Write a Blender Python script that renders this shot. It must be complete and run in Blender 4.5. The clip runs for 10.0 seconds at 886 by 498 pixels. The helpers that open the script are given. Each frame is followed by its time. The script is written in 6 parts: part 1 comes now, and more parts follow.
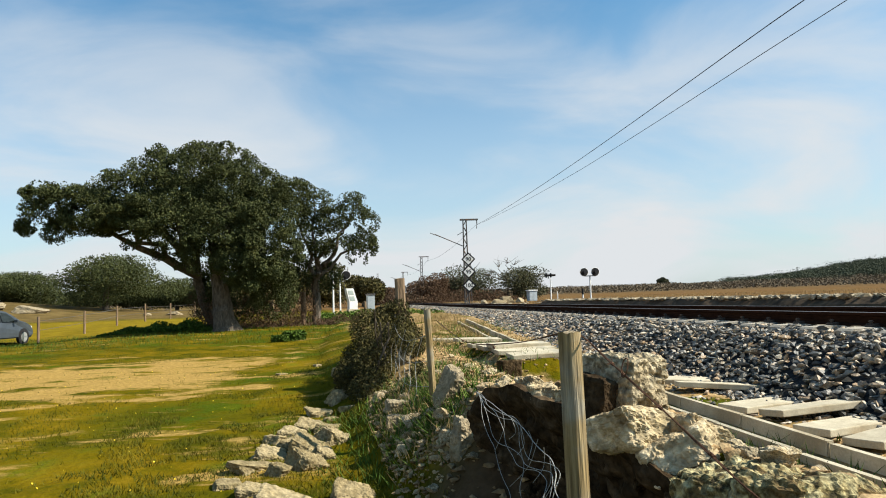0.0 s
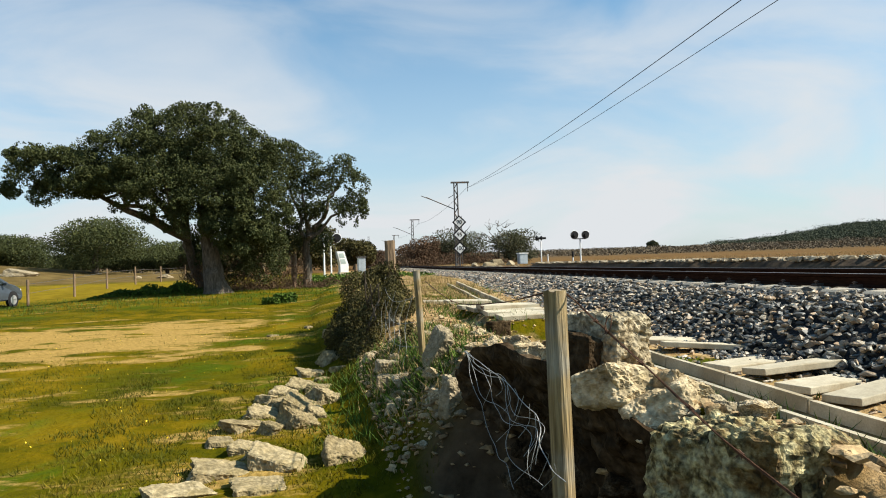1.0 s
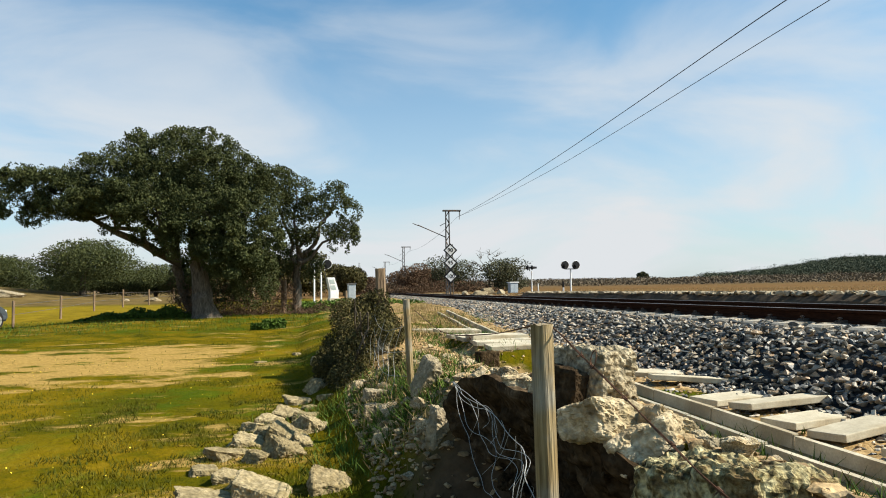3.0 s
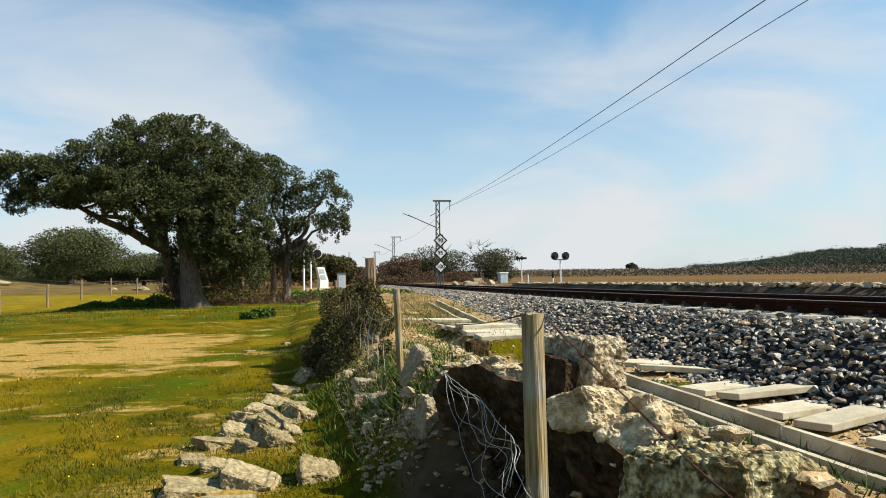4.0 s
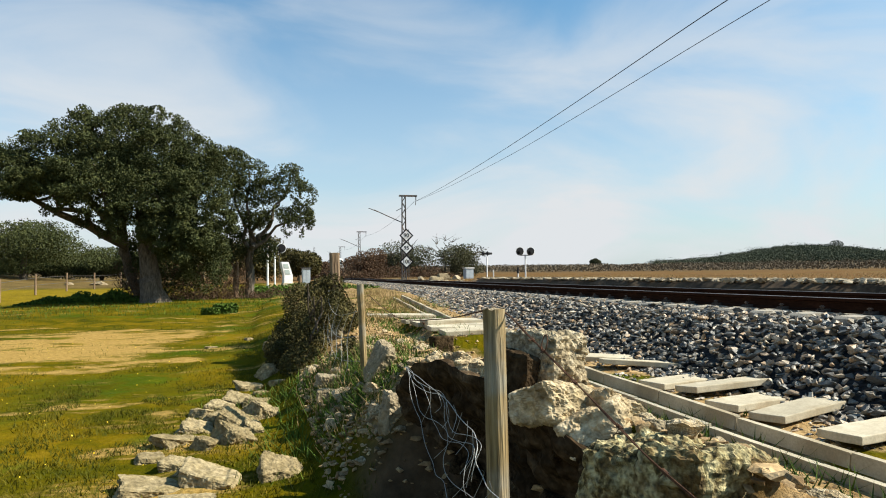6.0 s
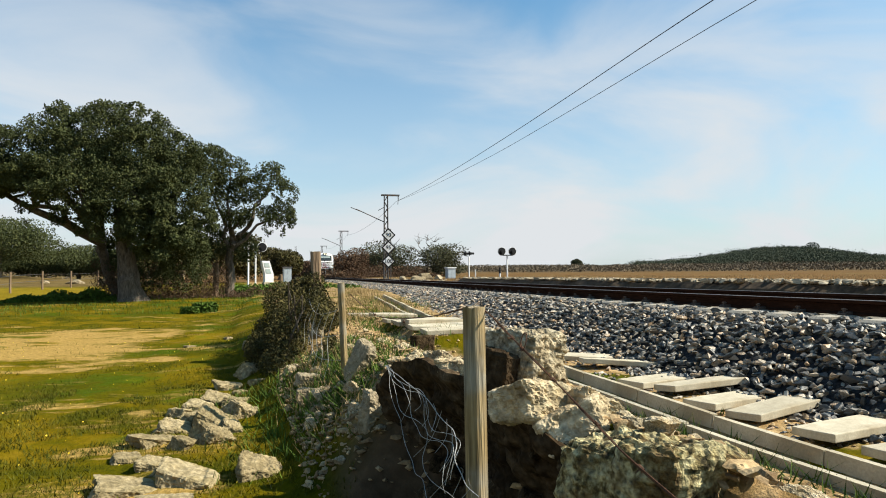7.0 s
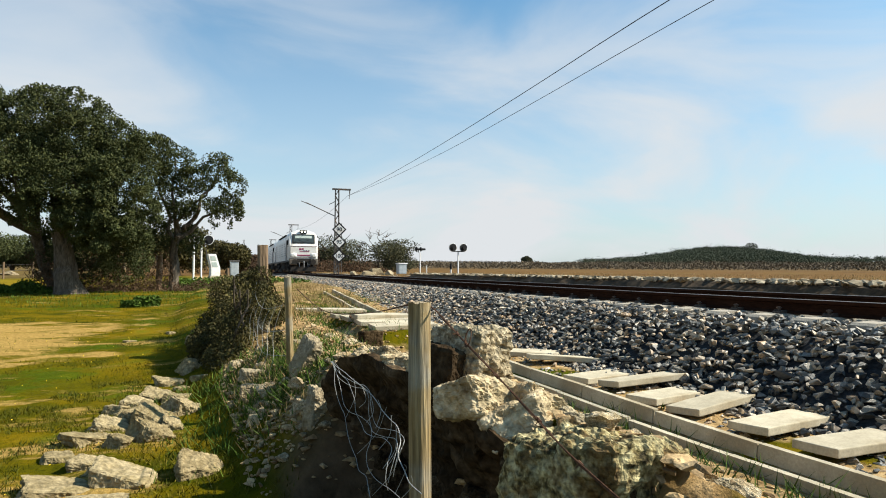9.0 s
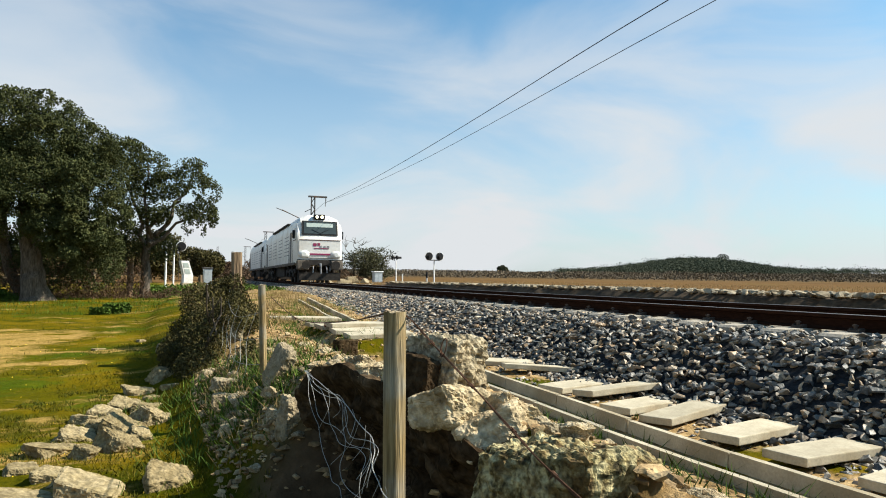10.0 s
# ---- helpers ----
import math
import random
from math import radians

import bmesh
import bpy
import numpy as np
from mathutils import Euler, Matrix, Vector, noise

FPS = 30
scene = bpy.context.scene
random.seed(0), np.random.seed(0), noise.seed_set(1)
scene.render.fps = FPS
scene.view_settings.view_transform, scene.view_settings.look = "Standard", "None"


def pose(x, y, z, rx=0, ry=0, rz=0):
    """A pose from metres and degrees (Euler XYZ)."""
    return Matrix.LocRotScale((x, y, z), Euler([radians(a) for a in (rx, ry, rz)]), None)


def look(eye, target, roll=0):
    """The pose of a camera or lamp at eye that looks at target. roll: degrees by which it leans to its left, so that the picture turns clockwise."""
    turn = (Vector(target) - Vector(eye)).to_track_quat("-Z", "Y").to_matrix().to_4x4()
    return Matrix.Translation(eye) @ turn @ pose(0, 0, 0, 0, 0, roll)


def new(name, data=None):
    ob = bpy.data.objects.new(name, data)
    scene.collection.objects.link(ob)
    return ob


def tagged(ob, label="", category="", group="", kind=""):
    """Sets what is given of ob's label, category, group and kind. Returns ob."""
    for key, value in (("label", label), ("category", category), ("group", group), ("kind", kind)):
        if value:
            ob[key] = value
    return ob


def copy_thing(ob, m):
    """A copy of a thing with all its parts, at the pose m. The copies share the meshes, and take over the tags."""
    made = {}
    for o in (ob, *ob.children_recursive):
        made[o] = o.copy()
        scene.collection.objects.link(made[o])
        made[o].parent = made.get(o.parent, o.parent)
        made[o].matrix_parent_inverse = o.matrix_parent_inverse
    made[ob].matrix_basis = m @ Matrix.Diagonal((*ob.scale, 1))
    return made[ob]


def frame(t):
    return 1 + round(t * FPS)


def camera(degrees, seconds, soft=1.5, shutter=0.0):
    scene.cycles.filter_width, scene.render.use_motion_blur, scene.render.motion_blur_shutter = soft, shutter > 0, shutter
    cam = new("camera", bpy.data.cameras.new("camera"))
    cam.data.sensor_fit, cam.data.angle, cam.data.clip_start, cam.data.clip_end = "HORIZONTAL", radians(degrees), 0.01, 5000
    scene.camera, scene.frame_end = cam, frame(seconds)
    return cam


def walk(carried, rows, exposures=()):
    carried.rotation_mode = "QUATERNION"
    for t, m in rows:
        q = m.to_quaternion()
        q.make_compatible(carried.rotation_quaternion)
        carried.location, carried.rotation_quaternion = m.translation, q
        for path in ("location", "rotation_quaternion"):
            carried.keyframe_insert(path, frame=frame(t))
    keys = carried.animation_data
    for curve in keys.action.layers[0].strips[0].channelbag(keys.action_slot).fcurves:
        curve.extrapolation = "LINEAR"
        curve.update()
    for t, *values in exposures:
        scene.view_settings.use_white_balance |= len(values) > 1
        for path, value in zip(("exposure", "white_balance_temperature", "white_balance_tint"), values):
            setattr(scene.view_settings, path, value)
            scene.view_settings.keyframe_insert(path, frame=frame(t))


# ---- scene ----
cam = camera(67.8, 10.0, 1.0)

PATH = [
    (0, (-7.114, -0.309, 0.295), (-6.7527, 1.6521, 0.4499), -1.80),
    (0.3, (-7.108, -0.308, 0.292), (-6.905, 1.678, 0.412), -2.6),
    (0.5, (-7.103, -0.305, 0.294), (-6.8984, 1.6808, 0.4221), -0.72),
    (0.6, (-7.102, -0.31, 0.288), (-6.81, 1.665, 0.392), -1.1),
    (1, (-7.099, -0.318, 0.278), (-6.7135, 1.6441, 0.3205), -1.83),
    (1.5, (-7.080, -0.309, 0.292), (-6.6413, 1.6394, 0.3931), -0.79),
    (2, (-7.096, -0.348, 0.301), (-6.7092, 1.6118, 0.4038), -0.85),
    (2.5, (-7.100, -0.356, 0.299), (-6.7065, 1.6018, 0.4072), -0.78),
    (3, (-7.101, -0.362, 0.297), (-6.6875, 1.5911, 0.4225), -0.87),
    (3.2, (-7.098, -0.341, 0.299), (-6.663, 1.608, 0.424), -0.7),
    (4.5, (-7.101, -0.346, 0.287), (-6.6512, 1.6013, 0.3705), -0.60),
    (5, (-7.095, -0.342, 0.292), (-6.6110, 1.5958, 0.3881), -0.62),
    (5.5, (-7.085, -0.336, 0.292), (-6.5709, 1.5948, 0.3748), -0.62),
    (7, (-7.073, -0.338, 0.284), (-6.4787, 1.5705, 0.3630), -0.31),
    (7.5, (-7.057, -0.318, 0.277), (-6.4400, 1.5839, 0.3397), -0.26),
    (8, (-7.057, -0.331, 0.291), (-6.4101, 1.5586, 0.3906), -0.39),
    (8.5, (-7.050, -0.323, 0.282), (-6.3789, 1.5594, 0.3475), -0.14),
    (9, (-7.045, -0.321, 0.282), (-6.3121, 1.5389, 0.3482), 0.33),
    (9.5, (-7.055, -0.313, 0.279), (-6.3056, 1.5403, 0.3480), 0.75),
    (10, (-7.044, -0.318, 0.285), (-6.2451, 1.5130, 0.3780), 0.73),
]
walk(cam, [(t, look(eye, target, roll)) for t, eye, target, roll in PATH])

# ---- light ----
SUN_AZ = math.atan2(0.94, -0.34)      # clockwise from +y
SUN_EL = radians(42)
scene.view_settings.exposure = 0.90


def make_world():
    w = bpy.data.worlds.new("sky")
    scene.world = w
    w.use_nodes = True
    nt = w.node_tree
    nt.nodes.clear()
    N = nt.nodes.new
    L = nt.links.new
    out, bg = N("ShaderNodeOutputWorld"), N("ShaderNodeBackground")
    sky = N("ShaderNodeTexSky")
    sky.sky_type = "NISHITA"
    sky.sun_disc = False
    sky.sun_elevation = SUN_EL
    sky.sun_rotation = SUN_AZ
    sky.air_density, sky.dust_density, sky.ozone_density = 1.0, 1.2, 1.6
    tc, mp = N("ShaderNodeTexCoord"), N("ShaderNodeMapping")
    mp.inputs["Rotation"].default_value = (0, 0, radians(35))
    mp.inputs["Scale"].default_value = (1.0, 2.2, 3.4)
    L(tc.outputs["Generated"], mp.inputs["Vector"])
    n1 = N("ShaderNodeTexNoise")
    n1.inputs["Scale"].default_value, n1.inputs["Detail"].default_value = 2.1, 10
    n1.inputs["Roughness"].default_value, n1.inputs["Distortion"].default_value = 0.52, 0.5
    L(mp.outputs[0], n1.inputs["Vector"])
    r1 = N("ShaderNodeMapRange")
    r1.interpolation_type = "SMOOTHSTEP"
    r1.inputs[1].default_value, r1.inputs[2].default_value = 0.34, 0.74
    L(n1.outputs["Fac"], r1.inputs[0])
    # thin haze thickens towards the horizon
    sep = N("ShaderNodeSeparateXYZ")
    L(tc.outputs["Generated"], sep.inputs[0])
    hz = N("ShaderNodeMapRange")
    hz.inputs[1].default_value, hz.inputs[2].default_value = 0.0, 0.42
    hz.inputs[3].default_value, hz.inputs[4].default_value = 0.70, 0.0
    L(sep.outputs["Z"], hz.inputs[0])
    mx = N("ShaderNodeMath")
    mx.operation = "MULTIPLY_ADD"
    mx.use_clamp = True
    L(r1.outputs[0], mx.inputs[0])
    amt = N("ShaderNodeMapRange")
    amt.inputs[1].default_value, amt.inputs[2].default_value = 0.22, 0.62
    amt.inputs[3].default_value, amt.inputs[4].default_value = 0.64, 0.06
    L(sep.outputs["Z"], amt.inputs[0])
    L(amt.outputs[0], mx.inputs[1])
    L(hz.outputs[0], mx.inputs[2])
    mix = N("ShaderNodeMix")
    mix.data_type = "RGBA"
    L(mx.outputs[0], mix.inputs["Factor"])
    sc = N("ShaderNodeMix")
    sc.data_type, sc.blend_type = "RGBA", "MULTIPLY"
    sc.inputs["Factor"].default_value = 1.0
    L(sky.outputs[0], sc.inputs["A"])
    sc.inputs["B"].default_value = (0.76, 1.33, 1.44, 1)
    L(sc.outputs["Result"], mix.inputs["A"])
    mix.inputs["B"].default_value = CLOUD
    L(mix.outputs["Result"], bg.inputs["Color"])
    bg.inputs["Strength"].default_value = SKY_STRENGTH
    L(bg.outputs[0], out.inputs["Surface"])


CLOUD = (6.35, 6.6, 6.82, 1)
SKY_STRENGTH = 0.0635
make_world()
sun = new("sun", bpy.data.lights.new("sun", "SUN"))
sun.data.energy, sun.data.angle, sun.data.color = 5.0, radians(0.6), (1.0, 0.93, 0.80)
sun.matrix_world = look((0, 0, 0), (-0.94 * math.cos(SUN_EL), 0.34 * math.cos(SUN_EL), -math.sin(SUN_EL)))


# ---- materials ----
def material(name, stops, rough=0.85, scale=6.0, detail=6.0, bump=0.25, bump_scale=None, metal=0.0, fine=0.35,
             stain=None, stain_scale=0.8, random=None, island=False, stretch=None, spec=0.2):
    """A noise-coloured surface: stops are (position, colour) of a ramp; fine darkens grain; stain is a second large-scale colour."""
    m = bpy.data.materials.new(name)
    m.use_nodes = True
    nt = m.node_tree
    N, L = nt.nodes.new, nt.links.new
    b = nt.nodes["Principled BSDF"]
    tc = N("ShaderNodeTexCoord")
    vec = tc.outputs["Object"]
    if stretch:
        mp = N("ShaderNodeMapping")
        mp.inputs["Scale"].default_value = stretch
        L(vec, mp.inputs["Vector"])
        vec = mp.outputs[0]
    n = N("ShaderNodeTexNoise")
    n.inputs["Scale"].default_value, n.inputs["Detail"].default_value, n.inputs["Roughness"].default_value = scale, detail, 0.6
    L(vec, n.inputs["Vector"])
    ramp = N("ShaderNodeValToRGB")
    cr = ramp.color_ramp
    while len(cr.elements) < len(stops):
        cr.elements.new(0.5)
    for e, (p, c) in zip(cr.elements, stops):
        e.position, e.color = p, (*c, 1)
    L(n.outputs["Fac"], ramp.inputs["Fac"])
    col = ramp.outputs["Color"]

    def mixed(a, bcol, fac, mode="MIX", amount=1.0):
        x = N("ShaderNodeMix")
        x.data_type, x.blend_type = "RGBA", mode
        if fac is None:
            x.inputs["Factor"].default_value = amount
        else:
            L(fac, x.inputs["Factor"])
        L(a, x.inputs["A"])
        if isinstance(bcol, tuple):
            x.inputs["B"].default_value = (*bcol, 1)
        else:
            L(bcol, x.inputs["B"])
        return x.outputs["Result"]

    if random:
        src = N("ShaderNodeNewGeometry").outputs["Random Per Island"] if island else N("ShaderNodeObjectInfo").outputs["Random"]
        rr = N("ShaderNodeValToRGB")
        rr.color_ramp.interpolation = "LINEAR"
        while len(rr.color_ramp.elements) < len(random):
            rr.color_ramp.elements.new(0.5)
        for e, (p, c) in zip(rr.color_ramp.elements, random):
            e.position, e.color = p, (*c, 1)
        L(src, rr.inputs["Fac"])
        col = mixed(col, rr.outputs["Color"], None, "MULTIPLY")
    if stain:
        n2 = N("ShaderNodeTexNoise")
        n2.inputs["Scale"].default_value, n2.inputs["Detail"].default_value = stain_scale, 5
        L(tc.outputs["Object"], n2.inputs["Vector"])
        mr = N("ShaderNodeMapRange")
        mr.interpolation_type = "SMOOTHSTEP"
        mr.inputs[1].default_value, mr.inputs[2].default_value = 0.48, 0.68
        L(n2.outputs["Fac"], mr.inputs[0])
        col = mixed(col, stain, mr.outputs[0])
    n3 = N("ShaderNodeTexNoise")
    n3.inputs["Scale"].default_value, n3.inputs["Detail"].default_value = (bump_scale or scale * 6), 8
    L(vec, n3.inputs["Vector"])
    if fine:
        f = N("ShaderNodeMapRange")
        f.inputs[1].default_value, f.inputs[2].default_value = 0.3, 0.7
        f.inputs[3].default_value, f.inputs[4].default_value = 1 - fine, 1 + fine * 0.5
        L(n3.outputs["Fac"], f.inputs[0])
        col = mixed(col, f.outputs[0], None, "MULTIPLY")
    L(col, b.inputs["Base Color"])
    if bump:
        bp = N("ShaderNodeBump")
        bp.inputs["Strength"].default_value, bp.inputs["Distance"].default_value = bump, 0.02
        L(n3.outputs["Fac"], bp.inputs["Height"])
        L(bp.outputs[0], b.inputs["Normal"])
    b.inputs["Roughness"].default_value, b.inputs["Metallic"].default_value = rough, metal
    b.inputs["Specular IOR Level"].default_value = spec
    return m


def glowing(name, colour, strength):
    m = bpy.data.materials.new(name)
    m.use_nodes = True
    b = m.node_tree.nodes["Principled BSDF"]
    b.inputs["Base Color"].default_value = (*colour, 1)
    b.inputs["Emission Color"].default_value, b.inputs["Emission Strength"].default_value = (*colour, 1), strength
    return m


def ground_material():
    """Meadow, dry sandy patches, stony earth by the track, dry straw field beyond: by place and noise."""
    m = bpy.data.materials.new("ground")
    m.use_nodes = True
    nt = m.node_tree
    N, L = nt.nodes.new, nt.links.new
    b = nt.nodes["Principled BSDF"]
    tc = N("ShaderNodeTexCoord")
    P = tc.outputs["Object"]

    def noise_at(scale, detail=6, rough=0.6):
        n = N("ShaderNodeTexNoise")
        n.inputs["Scale"].default_value, n.inputs["Detail"].default_value, n.inputs["Roughness"].default_value = scale, detail, rough
        L(P, n.inputs["Vector"])
        return n.outputs["Fac"]

    def ramp(fac, stops):
        r = N("ShaderNodeValToRGB")
        while len(r.color_ramp.elements) < len(stops):
            r.color_ramp.elements.new(0.5)
        for e, (p, c) in zip(r.color_ramp.elements, stops):
            e.position, e.color = p, (*c, 1)
        L(fac, r.inputs["Fac"])
        return r.outputs["Color"]

    def span(x, a, c, lo=0.0, hi=1.0):
        r = N("ShaderNodeMapRange")
        r.interpolation_type = "SMOOTHSTEP"
        for i, v in enumerate((a, c, lo, hi)):
            r.inputs[i + 1].default_value = v
        L(x, r.inputs[0])
        return r.outputs[0]

    def op(kind, a, c):
        o = N("ShaderNodeMath")
        o.operation = kind
        for i, v in enumerate((a, c)):
            if isinstance(v, (int, float)):
                o.inputs[i].default_value = v
            else:
                L(v, o.inputs[i])
        return o.outputs[0]

    def mix(a, c, fac):
        x = N("ShaderNodeMix")
        x.data_type = "RGBA"
        L(fac, x.inputs["Factor"])
        L(a, x.inputs["A"])
        L(c, x.inputs["B"])
        return x.outputs["Result"]

    sep = N("ShaderNodeSeparateXYZ")
    L(P, sep.inputs[0])
    X, Y = sep.outputs["X"], sep.outputs["Y"]
    big, mid, fine = noise_at(0.22, 5), noise_at(1.1, 9, 0.68), noise_at(14, 8)
    grass = ramp(mid, [(0.32, (0.024, 0.032, 0.001)), (0.45, (0.068, 0.060, 0.001)), (0.56, (0.128, 0.088, 0.002)), (0.70, (0.215, 0.135, 0.010))])
    lush = ramp(mid, [(0.32, (0.016, 0.034, 0.001)), (0.6, (0.050, 0.070, 0.002)), (0.75, (0.095, 0.098, 0.004))])
    grass = mix(grass, lush, span(noise_at(0.55, 7, 0.62), 0.50, 0.62))
    sand = ramp(fine, [(0.3, (0.225, 0.14, 0.036)), (0.7, (0.37, 0.242, 0.072))])
    # the bare sandy patch, long in x, and small worn spots
    wx = span(op("ABSOLUTE", op("ADD", X, 13.6), 0), 3.5, 6.3, 1, 0)
    wy = span(op("ABSOLUTE", op("ADD", Y, -13.3), 0), 0.6, 4.4, 1, 0)
    patch = op("MULTIPLY", op("MULTIPLY", wx, wy), 0.15)
    # trodden ground round the tumbled stones
    sx = span(op("ABSOLUTE", op("ADD", X, 7.7), 0), 0.3, 1.5, 1, 0)
    sy = span(op("ABSOLUTE", op("ADD", Y, -5.6), 0), 1.5, 4.0, 1, 0)
    patch = op("ADD", patch, op("MULTIPLY", op("MULTIPLY", sx, sy), 0.07))
    mp = N("ShaderNodeMapping")
    mp.inputs["Scale"].default_value = (0.55, 1.5, 1)
    L(P, mp.inputs["Vector"])
    st = N("ShaderNodeTexNoise")
    st.inputs["Scale"].default_value, st.inputs["Detail"].default_value, st.inputs["Roughness"].default_value = 1.1, 10, 0.7
    L(mp.outputs[0], st.inputs["Vector"])
    bare = span(op("ADD", op("ADD", op("MULTIPLY", st.outputs["Fac"], 0.75), op("MULTIPLY", big, 0.25)), patch), 0.545, 0.625)
    left = mix(grass, sand, bare)
    # stony ochre earth from the wall to the track
    earth = ramp(noise_at(7, 8), [(0.3, (0.135, 0.084, 0.034)), (0.5, (0.30, 0.195, 0.086)), (0.7, (0.44, 0.315, 0.16))])
    tuft = span(noise_at(0.9, 6), 0.51, 0.60)
    earth = mix(earth, grass, tuft)
    edge = op("ADD", X, op("MULTIPLY", op("SUBTRACT", mid, 0.5), 1.6))
    # the bare cut face of dark earth under the wall's edge, with the wall's shade painted in
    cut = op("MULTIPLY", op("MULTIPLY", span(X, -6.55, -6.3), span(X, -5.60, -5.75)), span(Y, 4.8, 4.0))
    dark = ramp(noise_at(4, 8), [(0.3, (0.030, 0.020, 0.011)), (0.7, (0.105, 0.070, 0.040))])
    # farther along, the grass runs up to the bank
    near = mix(left, earth, span(edge, -6.45, -5.85))
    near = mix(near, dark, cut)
    # dry straw field on the far side and in the distance
    straw = ramp(noise_at(0.06, 8, 0.7), [(0.3, (0.080, 0.043, 0.017)), (0.5, (0.128, 0.071, 0.026)), (0.7, (0.118, 0.080, 0.029))])
    brown = ramp(noise_at(0.5, 7), [(0.3, (0.060, 0.048, 0.016)), (0.5, (0.115, 0.078, 0.028)), (0.7, (0.17, 0.122, 0.045))])
    gold = ramp(mid, [(0.3, (0.12, 0.088, 0.005)), (0.7, (0.22, 0.152, 0.010))])
    near = mix(near, gold, op("MULTIPLY", op("MULTIPLY", span(Y, 31, 36), span(Y, 54, 48)), span(X, -12, -15)))
    near = mix(near, brown, op("MULTIPLY", span(Y, 50, 56), span(X, -12, -18)))
    near = mix(near, mix(straw, brown, span(X, -10, -18)), span(Y, 60, 68))
    col = mix(near, straw, span(edge, 4.5, 6.0))
    far = N("ShaderNodeVectorMath")
    far.operation = "LENGTH"
    L(P, far.inputs[0])
    scrub = ramp(noise_at(0.02, 9, 0.7), [(0.3, (0.070, 0.050, 0.027)), (0.7, (0.125, 0.088, 0.046))])
    woods = ramp(noise_at(0.05, 9, 0.7), [(0.3, (0.060, 0.062, 0.036)), (0.7, (0.095, 0.092, 0.058))])
    col = mix(col, scrub, span(op("ADD", far.outputs["Value"], op("MULTIPLY", big, 60)), 190, 300))
    col = mix(col, woods, span(far.outputs["Value"], 330, 400))
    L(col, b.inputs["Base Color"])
    bp = N("ShaderNodeBump")
    bp.inputs["Strength"].default_value, bp.inputs["Distance"].default_value = 0.7, 0.05
    L(fine, bp.inputs["Height"])
    L(bp.outputs[0], b.inputs["Normal"])
    b.inputs["Roughness"].default_value = 1.0
    b.inputs["Specular IOR Level"].default_value = 0.03
    return m


